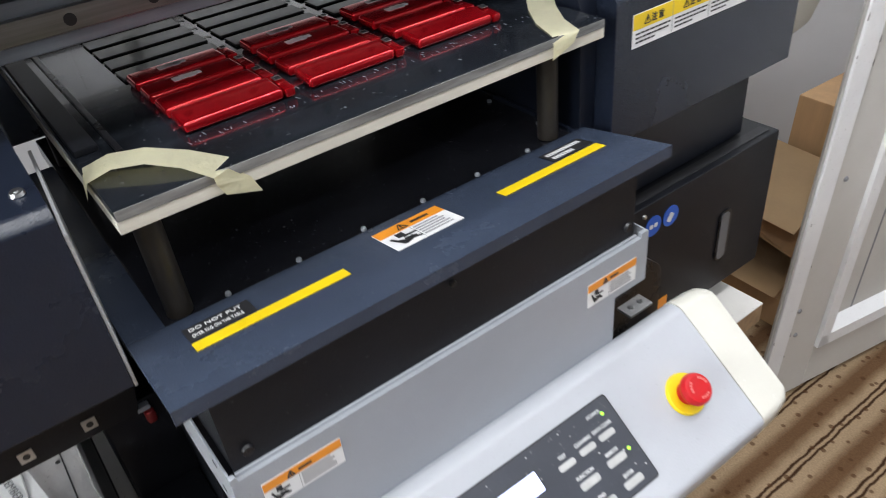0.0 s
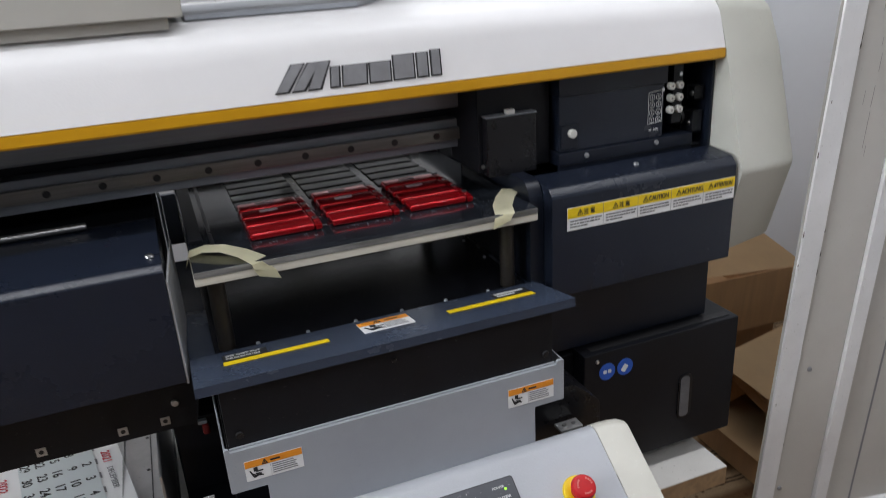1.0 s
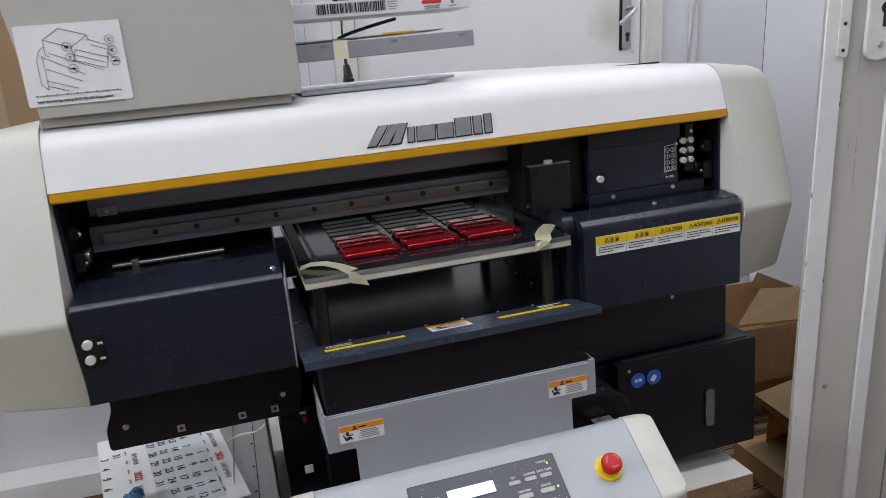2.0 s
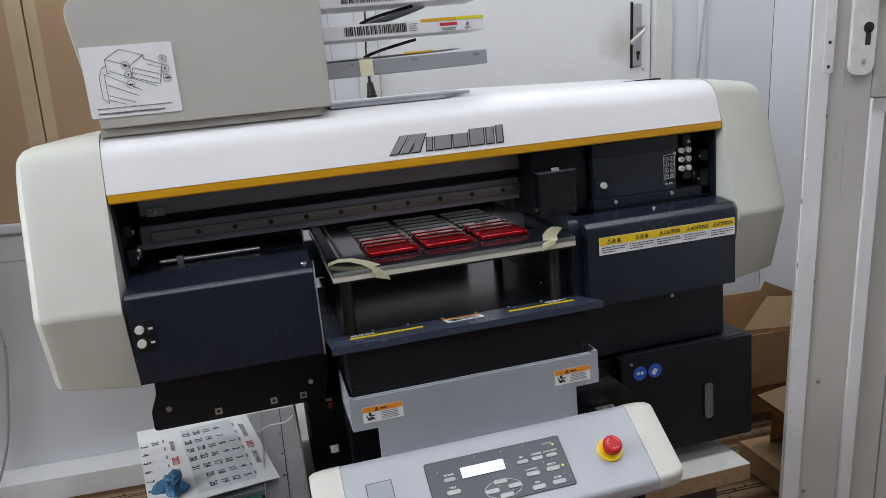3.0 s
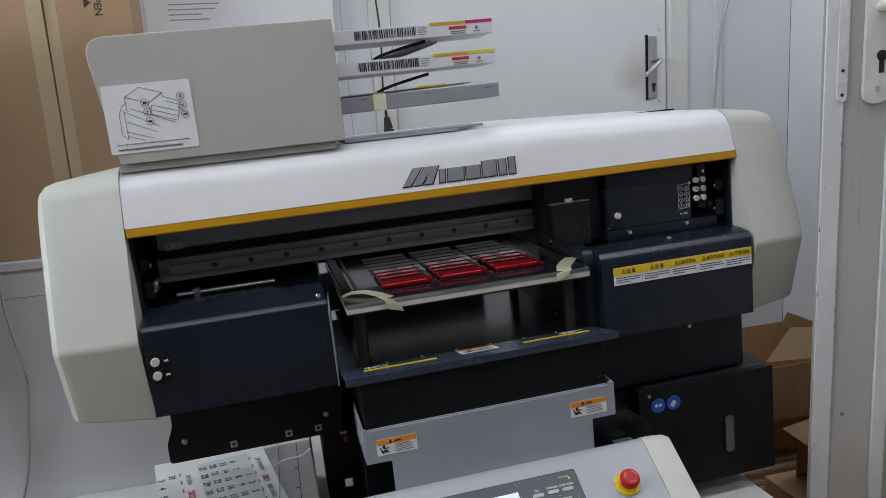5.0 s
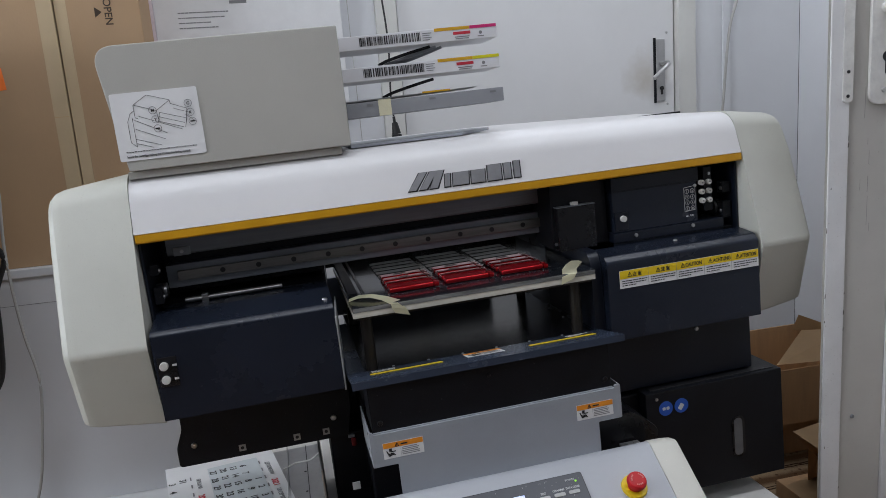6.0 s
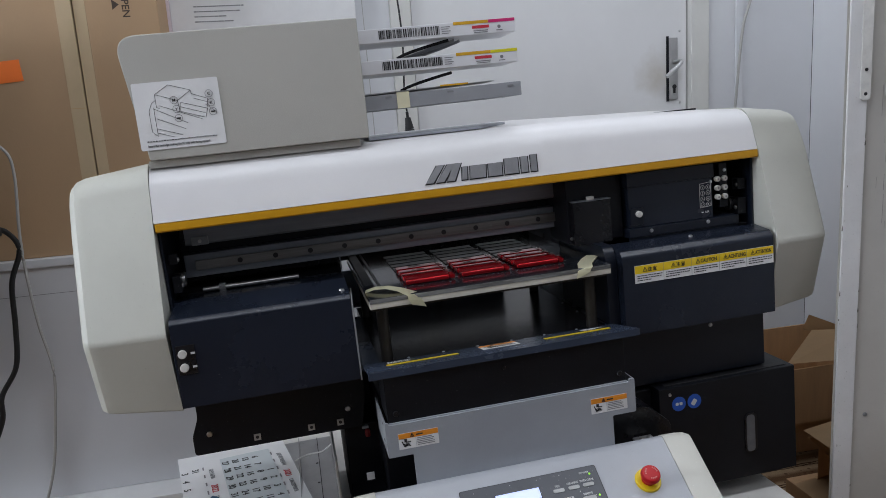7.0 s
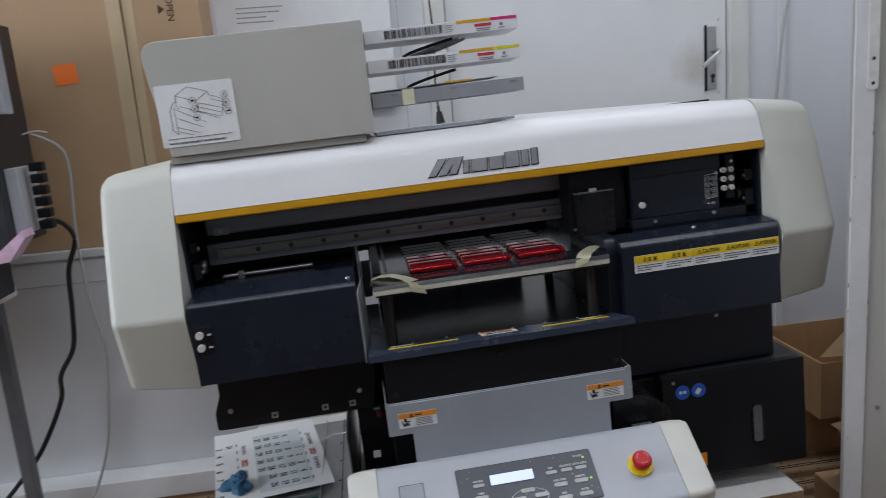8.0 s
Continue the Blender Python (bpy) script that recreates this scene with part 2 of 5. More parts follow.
def carpet_material():
    m = bpy.data.materials.new("striped_brown_carpet")
    m.use_nodes = True
    nt = m.node_tree
    b = nt.nodes["Principled BSDF"]
    b.inputs["Roughness"].default_value = 0.9
    b.inputs["Specular IOR Level"].default_value = 0.1
    tc = nt.nodes.new("ShaderNodeTexCoord")
    mp = nt.nodes.new("ShaderNodeMapping")
    mp.inputs["Rotation"].default_value = (0, 0, radians(CARPET_TURN))
    nt.links.new(tc.outputs["Object"], mp.inputs["Vector"])
    wob = nt.nodes.new("ShaderNodeTexNoise")
    wob.inputs["Scale"].default_value = 40
    nt.links.new(mp.outputs[0], wob.inputs["Vector"])
    add = nt.nodes.new("ShaderNodeMix")
    add.data_type = "RGBA"
    add.blend_type = "LINEAR_LIGHT"
    add.inputs[0].default_value = 0.004
    nt.links.new(mp.outputs[0], add.inputs[6])
    nt.links.new(wob.outputs[1], add.inputs[7])
    sep = nt.nodes.new("ShaderNodeSeparateXYZ")
    nt.links.new(add.outputs[2], sep.inputs[0])
    mul = nt.nodes.new("ShaderNodeMath")
    mul.operation = "MULTIPLY"
    mul.inputs[1].default_value = 1 / 0.080
    nt.links.new(sep.outputs[1], mul.inputs[0])
    fr = nt.nodes.new("ShaderNodeMath")
    fr.operation = "FRACT"
    nt.links.new(mul.outputs[0], fr.inputs[0])
    ramp = nt.nodes.new("ShaderNodeValToRGB")
    dark, mid, light = (0.040, 0.018, 0.008, 1), (0.115, 0.062, 0.030, 1), (0.29, 0.205, 0.125, 1)
    el = ramp.color_ramp.elements
    el[0].position, el[0].color = 0.0, mid
    el[1].position, el[1].color = 1.0, mid
    for p, c in ((0.20, light), (0.36, light), (0.38, dark), (0.41, dark), (0.43, light), (0.47, light), (0.49, dark), (0.52, dark), (0.54, light), (0.60, light), (0.80, mid)):
        e = el.new(p)
        e.color = c
    nt.links.new(fr.outputs[0], ramp.inputs[0])
    sp = nt.nodes.new("ShaderNodeTexVoronoi")
    sp.inputs["Scale"].default_value = 48
    nt.links.new(mp.outputs[0], sp.inputs["Vector"])
    rg = nt.nodes.new("ShaderNodeMapRange")
    rg.inputs["From Min"].default_value, rg.inputs["From Max"].default_value = 0.16, 0.24
    rg.inputs["To Min"].default_value, rg.inputs["To Max"].default_value = 0.75, 0.0
    nt.links.new(sp.outputs["Distance"], rg.inputs["Value"])
    mx = nt.nodes.new("ShaderNodeMix")
    mx.data_type = "RGBA"
    mx.inputs[7].default_value = (0.07, 0.03, 0.012, 1)
    nt.links.new(rg.outputs[0], mx.inputs[0])
    nt.links.new(ramp.outputs[0], mx.inputs[6])
    fine = nt.nodes.new("ShaderNodeTexNoise")
    fine.inputs["Scale"].default_value = 350
    fine.inputs["Detail"].default_value = 4
    nt.links.new(mp.outputs[0], fine.inputs["Vector"])
    fr2 = nt.nodes.new("ShaderNodeMapRange")
    fr2.inputs["To Min"].default_value, fr2.inputs["To Max"].default_value = 0.6, 1.4
    nt.links.new(fine.outputs[0], fr2.inputs["Value"])
    m2 = nt.nodes.new("ShaderNodeMix")
    m2.data_type, m2.blend_type = "RGBA", "MULTIPLY"
    m2.inputs[0].default_value = 1
    nt.links.new(mx.outputs[2], m2.inputs[6])
    nt.links.new(fr2.outputs[0], m2.inputs[7])
    nt.links.new(m2.outputs[2], b.inputs["Base Color"])
    bp = nt.nodes.new("ShaderNodeBump")
    bp.inputs["Strength"].default_value = 0.7
    bp.inputs["Distance"].default_value = 0.002
    nt.links.new(fine.outputs[0], bp.inputs["Height"])
    nt.links.new(bp.outputs[0], b.inputs["Normal"])
    return m


CARPET_TURN = 0
CARPET = carpet_material()


# ---- building helpers ----
BASE = {}


def thing(name, base, space, label, category, group="", kind=""):
    """An Empty at the thing's base; parts are given in the axes of that space."""
    ob = new(name)
    ob.empty_display_size = 0.05
    ob.matrix_basis = space @ Matrix.Translation(base)
    BASE[ob.name] = Vector(base)
    return tagged(ob, label, category, group, kind)


def root(ob):
    while ob.parent:
        ob = ob.parent
    return ob


def weigh_normals(me, limit):
    """Smooth shading in which large faces keep flat and only the rounded edges bend."""
    faces = [(p.normal.copy(), p.area, p.vertices[:]) for p in me.polygons]
    near = [[] for _ in me.vertices]
    for nrm, area, vs in faces:
        for v in vs:
            near[v].append((nrm, area))
    out = []
    for nrm, area, vs in faces:
        for v in vs:
            total = Vector((0, 0, 0))
            for other, weight in near[v]:
                if nrm.dot(other) >= limit:
                    total += other * weight
            out.append(total.normalized() if total.length > 1e-12 else nrm)
    me.normals_split_custom_set(out)


def mesh_of(name, bm, material, smooth=35):
    me = bpy.data.meshes.new(name)
    bmesh.ops.recalc_face_normals(bm, faces=bm.faces)
    bm.to_mesh(me)
    bm.free()
    me.materials.append(material)
    if smooth and len(me.polygons):
        me.polygons.foreach_set("use_smooth", [True] * len(me.polygons))
        weigh_normals(me, math.cos(radians(smooth)))
    return me


def part(name, bm, material, parent, label="", smooth=35):
    """One mesh object under a thing or under a part."""
    b = BASE[root(parent).name]
    bmesh.ops.translate(bm, vec=-b, verts=bm.verts)
    ob = new(name, mesh_of(name, bm, material, smooth))
    ob.parent = parent
    return tagged(ob, label)


def solo(name, bm, material, space, label, category, group="", kind="", smooth=35):
    """A top-level thing of one mesh."""
    lo = Vector([min(v.co[i] for v in bm.verts) for i in range(3)])
    hi = Vector([max(v.co[i] for v in bm.verts) for i in range(3)])
    b = Vector(((lo.x + hi.x) / 2, (lo.y + hi.y) / 2, lo.z))
    bmesh.ops.translate(bm, vec=-b, verts=bm.verts)
    ob = new(name, mesh_of(name, bm, material, smooth))
    ob.matrix_basis = space @ Matrix.Translation(b)
    BASE[ob.name] = b
    return tagged(ob, label, category, group, kind)


def join(bm, other):
    me = bpy.data.meshes.new("tmp")
    other.to_mesh(me)
    other.free()
    bm.from_mesh(me)
    bpy.data.meshes.remove(me)
    return bm


def box(x0, x1, y0, y1, z0, z1, bevel=0.002, seg=2, m=None, into=None):
    bm = bmesh.new()
    bmesh.ops.create_cube(bm, size=1.0)
    for v in bm.verts:
        v.co = Vector((x0 + (v.co.x + 0.5) * (x1 - x0), y0 + (v.co.y + 0.5) * (y1 - y0), z0 + (v.co.z + 0.5) * (z1 - z0)))
    bevel = min(bevel, 0.45 * min(abs(x1 - x0), abs(y1 - y0), abs(z1 - z0)))
    if bevel > 0:
        bmesh.ops.bevel(bm, geom=bm.edges[:], offset=bevel, segments=seg, profile=0.5, affect="EDGES")
    if m is not None:
        bmesh.ops.transform(bm, matrix=m, verts=bm.verts)
    return join(into, bm) if into is not None else bm


def rounded(pts, radii, seg=6):
    """A closed polygon with rounded corners."""
    out = []
    n = len(pts)
    radii = radii if isinstance(radii, (list, tuple)) else [radii] * n
    for i in range(n):
        p, a, c = Vector(pts[i]), Vector(pts[i - 1]), Vector(pts[(i + 1) % n])
        if radii[i] <= 0:
            out.append(p)
            continue
        u, w = (a - p).normalized(), (c - p).normalized()
        d = min(radii[i], 0.49 * (a - p).length, 0.49 * (c - p).length)
        s, e = p + u * d, p + w * d
        for k in range(seg + 1):
            f = k / seg
            out.append(s * (1 - f) ** 2 + p * 2 * f * (1 - f) + e * f * f)
    return out


def slab(poly, axis, a, b, bevel=0.0, m=None, into=None):
    """A polygon in the two other axes, carried along axis from a to b."""
    bm = bmesh.new()

    def at(p, t):
        return {"x": (t, p[0], p[1]), "y": (p[0], t, p[1]), "z": (p[0], p[1], t)}[axis]
    lo = [bm.verts.new(at(p, a)) for p in poly]
    hi = [bm.verts.new(at(p, b)) for p in poly]
    n = len(poly)
    bm.faces.new(lo)
    bm.faces.new(hi[::-1])
    for i in range(n):
        bm.faces.new((lo[i], lo[(i + 1) % n], hi[(i + 1) % n], hi[i]))
    bmesh.ops.recalc_face_normals(bm, faces=bm.faces)
    if bevel > 0:
        caps = [e for e in bm.edges if any(len(f.verts) == n and n > 4 for f in e.link_faces)] if n > 4 else bm.edges[:]
        bmesh.ops.bevel(bm, geom=caps, offset=bevel, segments=2, profile=0.5, affect="EDGES", clamp_overlap=True)
    if m is not None:
        bmesh.ops.transform(bm, matrix=m, verts=bm.verts)
    return join(into, bm) if into is not None else bm


def rod(p0, p1, r, seg=20, r2=None, bevel=0.0, into=None):
    p0, p1 = Vector(p0), Vector(p1)
    bm = bmesh.new()
    bmesh.ops.create_cone(bm, cap_ends=True, segments=seg, radius1=r, radius2=r if r2 is None else r2, depth=(p1 - p0).length)
    if bevel > 0:
        edges = [e for e in bm.edges if any(len(f.verts) > 4 for f in e.link_faces)]
        bmesh.ops.bevel(bm, geom=edges, offset=bevel, segments=2, profile=0.5, affect="EDGES")
    turn = (p1 - p0).to_track_quat("Z", "Y").to_matrix().to_4x4()
    bmesh.ops.transform(bm, matrix=Matrix.Translation((p0 + p1) / 2) @ turn, verts=bm.verts)
    return join(into, bm) if into is not None else bm


def tube(points, r, seg=8, into=None, steps=8):
    """A smooth round cord through points."""
    pts = [Vector(p) for p in points]
    fine = []
    for i in range(len(pts) - 1):
        a, b, c, d = pts[max(i - 1, 0)], pts[i], pts[i + 1], pts[min(i + 2, len(pts) - 1)]
        for k in range(steps):
            t = k / steps
            fine.append(0.5 * ((2 * b) + (c - a) * t + (2 * a - 5 * b + 4 * c - d) * t * t + (3 * b - a - 3 * c + d) * t ** 3))
    fine.append(pts[-1])
    bm = bmesh.new()
    rings = []
    for i, p in enumerate(fine):
        d = (fine[min(i + 1, len(fine) - 1)] - fine[max(i - 1, 0)]).normalized()
        q = d.to_track_quat("Z", "Y").to_matrix()
        rings.append([bm.verts.new(p + q @ Vector((r * math.cos(2 * math.pi * k / seg), r * math.sin(2 * math.pi * k / seg), 0))) for k in range(seg)])
    for a, b in zip(rings, rings[1:]):
        for k in range(seg):
            bm.faces.new((a[k], a[(k + 1) % seg], b[(k + 1) % seg], b[k]))
    bm.faces.new(rings[0][::-1])
    bm.faces.new(rings[-1])
    return join(into, bm) if into is not None else bm


def on(origin, right, up):
    """Axes of a flat surface: x along right, y along up, z out of it."""
    r, u = Vector(right).normalized(), Vector(up).normalized()
    n = r.cross(u).normalized()
    u = n.cross(r)
    m = Matrix((r, u, n)).transposed().to_4x4()
    return Matrix.Translation(origin) @ m


def flat(m, x0, x1, y0, y1, lift, thick=0.0006, r=0.0, into=None):
    """A thin plate, label or bar on a surface."""
    poly = [(x0, y0), (x1, y0), (x1, y1), (x0, y1)]
    if r > 0:
        poly = [tuple(p) for p in rounded(poly, r, 5)]
    return slab(poly, "z", lift, lift + thick, 0.0, m, into)


def letters(text, m, x, y, size, lift, align="LEFT", width=1.0, bold=0.0, into=None):
    """Raised print in the built-in font."""
    cu = bpy.data.curves.new("print", "FONT")
    cu.body, cu.size, cu.align_x, cu.extrude, cu.offset = text, size, align, 0.0002, bold
    ob = bpy.data.objects.new("print", cu)
    scene.collection.objects.link(ob)
    dg = bpy.context.evaluated_depsgraph_get()
    me = bpy.data.meshes.new_from_object(ob.evaluated_get(dg))
    bm = bmesh.new()
    bm.from_mesh(me)
    bpy.data.objects.remove(ob)
    bpy.data.curves.remove(cu)
    bpy.data.meshes.remove(me)
    bmesh.ops.transform(bm, matrix=m @ Matrix.Translation((x, y, lift)) @ Matrix.Diagonal((width, 1, 1, 1)), verts=bm.verts)
    return join(into, bm) if into is not None else bm


def screw(name, p, normal, r, parent, material=STEEL, label="", h=0.002):
    n = Vector(normal).normalized()
    p = Vector(p)
    bm = rod(p, p + n * h, r, 14, r * 0.8)
    rod(p + n * h, p + n * (h + 0.0004), r * 0.35, 6, into=bm)
    return part(name, bm, material, parent, label)


# ---- room ----
BACK = 1.50
solo("floor", box(-2.6, 1.8, -2.8, BACK + 0.15, -0.10, 0.0, 0), CARPET, ROOM, "brown and beige striped carpet with dark flecks", "floor", kind="structure", smooth=0)
solo("ceiling", box(-2.6, 1.8, -2.8, BACK + 0.15, CEIL, CEIL + 0.1, 0), CEILM, ROOM, "plain white painted ceiling", "ceiling", kind="structure", smooth=0)
# Window out of view, added so that low side light reaches the calendar.
WY0, WY1, WZ0, WZ1 = -0.75, 0.55, 0.85, 2.05
ww = thing("wall_west", (-2.55, 0, 0), ROOM, "unseen plain grey wall with an added window opening", "wall", kind="structure")
part("panel", box(-2.6, -2.5, -2.7, WY0, 0, CEIL, 0), GREYWALL, ww, smooth=0)
part("panel", box(-2.6, -2.5, WY1, BACK, 0, CEIL, 0), GREYWALL, ww, smooth=0)
part("panel", box(-2.6, -2.5, WY0, WY1, 0, WZ0, 0), GREYWALL, ww, smooth=0)
part("panel", box(-2.6, -2.5, WY0, WY1, WZ1, CEIL, 0), GREYWALL, ww, smooth=0)
win = thing("added_window", (-2.55, -0.1, WZ0), ROOM, "unseen white framed window added as a low side light", "window", kind="structure")
for y0, y1, z0, z1 in ((WY0, WY0 + 0.05, WZ0, WZ1), (WY1 - 0.05, WY1, WZ0, WZ1), (WY0 + 0.0505, WY1 - 0.0505, WZ0, WZ0 + 0.05), (WY0 + 0.0505, WY1 - 0.0505, WZ1 - 0.05, WZ1), (-0.125, -0.075, WZ0 + 0.0505, WZ1 - 0.0505)):
    part("window_frame", box(-2.58, -2.53, y0, y1, z0, z1, 0.003), OLDTRIM, win)
for y0, y1 in ((WY0 + 0.0505, -0.1255), (-0.0745, WY1 - 0.0505)):
    pn = part("pane", box(-2.558, -2.554, y0, y1, WZ0 + 0.0505, WZ1 - 0.0505, 0), clear("window_glass", 0.0), win, smooth=0)
    pn.visible_shadow = False
ld = bpy.data.lights.new("daylight", "AREA")
ld.shape, ld.size, ld.size_y, ld.energy, ld.color = "RECTANGLE", 1.0, 1.2, WINDOW_WATTS, (0.85, 0.92, 1.0)
lo = new("daylight", ld)
lo.matrix_basis = Matrix.Translation((-2.62, -0.1, 1.45)) @ pose(0, 0, 0, 0, -90, 0)
tagged(lo, "added low side light in the window opening", "daylight", kind="structure")
solo("wall_east", box(1.68, 1.80, -2.7, BACK, 0, CEIL, 0), WALLW, ROOM, "plain white wall the open door hangs on", "wall", kind="structure", smooth=0)
solo("wall_south", box(-2.6, 1.8, -2.8, -2.7, 0, CEIL, 0), GREYWALL, ROOM, "unseen wall behind the camera, dark grey to dim reflections", "wall", kind="structure", smooth=0)

DOOR_L, DOOR_R, DOOR_TOP = 0.36, 1.235, 2.03
wall = thing("wall_north", (0, BACK + 0.05, 0), ROOM, "white panelled wall with upright cover strips", "wall", kind="structure")
part("panel", box(-2.5, DOOR_L - 0.0655, BACK, BACK + 0.1, 0, CEIL, 0), WALLW, wall, smooth=0)
part("panel", box(DOOR_R + 0.065, 1.42, BACK, BACK + 0.1, 0, CEIL, 0.003), WALLW, wall)
part("panel", box(1.4225, 1.679, BACK, BACK + 0.1, 0, CEIL, 0.002), WALLW, wall)
part("panel", box(DOOR_L - 0.065, DOOR_R + 0.0645, BACK, BACK + 0.1, DOOR_TOP + 0.07, CEIL, 0), WALLW, wall, smooth=0)
part("backing", box(1.30, 1.679, BACK + 0.004, BACK + 0.09, 0.001, CEIL - 0.001, 0), WALLW, wall, smooth=0)
part("cover_strip", box(1.395, 1.422, BACK - 0.010, BACK - 0.0005, 0, CEIL, 0.003), WALLW, wall)

door = thing("door_1", (0.8, BACK + 0.03, 0), ROOM, "closed white flush door with dirty patch by the lever", "door", kind="structure")
part("leaf", box(DOOR_L, DOOR_R, BACK + 0.010, BACK + 0.05, 0.01, DOOR_TOP, 0.004), SMUDGED, door)
part("frame", box(DOOR_R + 0.004, DOOR_R + 0.065, BACK - 0.012, BACK + 0.08, 0, DOOR_TOP + 0.07, 0.004), FRAMEP, door, "cream painted frame")
part("frame", box(DOOR_L - 0.065, DOOR_L - 0.004, BACK - 0.012, BACK + 0.08, 0, DOOR_TOP + 0.07, 0.004), FRAMEP, door)
part("frame", box(DOOR_L - 0.004, DOOR_R + 0.004, BACK - 0.012, BACK + 0.08, DOOR_TOP + 0.004, DOOR_TOP + 0.07, 0.004), FRAMEP, door)
lk = part("lock_plate", box(1.170, 1.200, BACK + 0.003, BACK + 0.0095, 0.965, 1.155, 0.002), ALU, door, "bare metal lock plate in a cut-out")
part("lock_recess", box(1.163, 1.170, BACK + 0.005, BACK + 0.0098, 0.960, 1.160, 0), BLACK, door, smooth=0)
part("lever", tube([(1.187, BACK + 0.002, 1.080), (1.187, BACK - 0.040, 1.080), (1.172, BACK - 0.052, 1.068), (1.130, BACK - 0.054, 1.036)], 0.0065, 10), STEEL, door, "worn metal lever handle")
kh = rod((1.187, BACK + 0.001, 1.005), (1.187, BACK + 0.003, 1.005), 0.007, 14)
box(1.1835, 1.1905, BACK + 0.001, BACK + 0.003, 0.985, 1.003, 0, into=kh)
part("keyhole", kh, INK, door)
screw("screw", (1.21, BACK + 0.010, 1.175), (0, -1, 0), 0.004, door)
screw("screw", (1.21, BACK + 0.010, 0.955), (0, -1, 0), 0.004, door)

# ---- ceiling lamps ----
for lx, ly, watts in LAMPS:
    cl = thing("ceiling_light", (lx, ly, CEIL), ROOM, "unseen long white fluorescent fitting added for overhead light", "ceiling light", "ceiling lights")
    part("housing", box(lx - 0.62, lx + 0.62, ly - 0.09, ly + 0.09, CEIL - 0.05, CEIL - 0.0005, 0.006), CEILM, cl)
    ld = bpy.data.lights.new("tube_light", "AREA")
    ld.shape, ld.size, ld.size_y, ld.energy, ld.color = "RECTANGLE", 1.2, 0.14, watts, (0.86, 0.905, 0.985)
    lo = new("tube_light", ld)
    lo.parent = cl
    lo.location = (0, 0, -0.058)

# ---- open panelled door beside the machine ----
DX, DY = 0.846, 0.3625
LEAF = Matrix.Translation((DX, DY, 0)) @ pose(0, 0, 0, 0, 0, -9.5)
dr = thing("door_2", (0, 0, 0), LEAF, "open panelled door with worn grey-white paint", "door", kind="structure")
W2 = 0.80
LT = 0.040
part("stile", slab([(0, 0), (0.1135, 0), (0.1135, LT), (0.056, LT)], "z", 0.012, 2.02, 0.002), OLDDOOR, dr)
part("stile", box(W2 - 0.11, W2, 0, LT, 0.012, 2.02, 0.003), OLDDOOR, dr)
part("rail", box(0.1140, W2 - 0.1105, 0.0005, LT - 0.0005, 0.012, 0.098, 0.002), OLDDOOR, dr)
part("rail", box(0.1140, W2 - 0.1105, 0.0005, LT - 0.0005, 0.918, 1.085, 0.002), OLDDOOR, dr)
part("rail", box(0.1140, W2 - 0.1105, 0.0005, LT - 0.0005, 1.91, 2.02, 0.002), OLDDOOR, dr)
for z0, z1 in ((0.098, 0.918), (1.085, 1.91)):
    part("panel", box(0.1138, W2 - 0.11, 0.014, 0.026, z0, z1, 0), OLDDOOR, dr, smooth=0)
    for i in range(4):
        x = 0.20 + i * 0.135
        part("groove", box(x, x + 0.003, 0.0132, 0.0145, z0 + 0.03, z1 - 0.03, 0), INKGREY, dr, smooth=0)
    prof = [(0.0, -0.006), (0.022, -0.006), (0.028, 0.002), (0.034, 0.0135), (0.0, 0.0135)]
    a, b = 0.1140, W2 - 0.1105
    part("moulding", slab([(a + p, q) for p, q in prof], "z", z0, z1), OLDTRIM, dr, "white gloss moulding")
    part("moulding", slab([(b - p, q) for p, q in prof][::-1], "z", z0, z1), OLDTRIM, dr)
    part("moulding", slab([(q, z0 + p) for p, q in prof], "x", a + 0.001, b - 0.001), OLDTRIM, dr)
    part("moulding", slab([(q, z1 - p) for p, q in prof][::-1], "x", a + 0.001, b - 0.001), OLDTRIM, dr)
# the white painted lock lip, proud of the face
part("edge_lip", box(0.004, 0.0365, -0.005, -0.0004, 0.014, 2.018, 0.0015), OLDTRIM, dr, "chipped white edge lip")
CHIPPED = mat("bare_grey_under_paint", (0.16, 0.15, 0.135), 0.7, vary=0.3, scale=80)
chips = bmesh.new()
rng = random.Random(31)
for k in range(20):
    z, x = rng.uniform(0.10, 1.45), rng.choice((0.0366, 0.0366, 0.0040, 0.0095))
    w, h = rng.uniform(0.0008, 0.0026), rng.uniform(0.002, 0.010)
    slab([(x - w * 0.6, z), (x + w * 0.2, z + h * 0.1), (x + w * 0.15, z + h * 0.7), (x - w * 0.3, z + h)], "y", -0.0054, -0.0049, into=chips)
tagged(part("paint_chips", chips, CHIPPED, dr, "small chips in the paint along the lip", smooth=0), kind="stuff")
scuffs = bmesh.new()
for k in range(7):
    z, x = rng.uniform(0.72, 1.0), rng.uniform(0.060, 0.078)
    w, h = rng.uniform(0.0003, 0.0008), rng.uniform(0.006, 0.050)
    slab([(x, z), (x + w, z), (x + w * 1.6, z + h), (x + w * 0.8, z + h)], "y", -0.0003, 0.0002, into=scuffs)
tagged(part("scratches", scuffs, mat("grey_scratch", (0.30, 0.29, 0.27), 0.7), dr, "thin upright scratches in the paint", smooth=0), kind="stuff")
part("strike_plate", slab([tuple(p) for p in rounded([(0.0235, 0.962), (0.0400, 0.962), (0.0400, 1.30), (0.0235, 1.30)], 0.007)], "y", -0.0072, -0.0052), KEYWHITE, dr, "white metal strike plate")
for z in (0.972, 1.010, 1.16):
    part("screw_hole", rod((0.0318, -0.0071, z), (0.0318, -0.0077, z), 0.0028, 12), INK, dr)
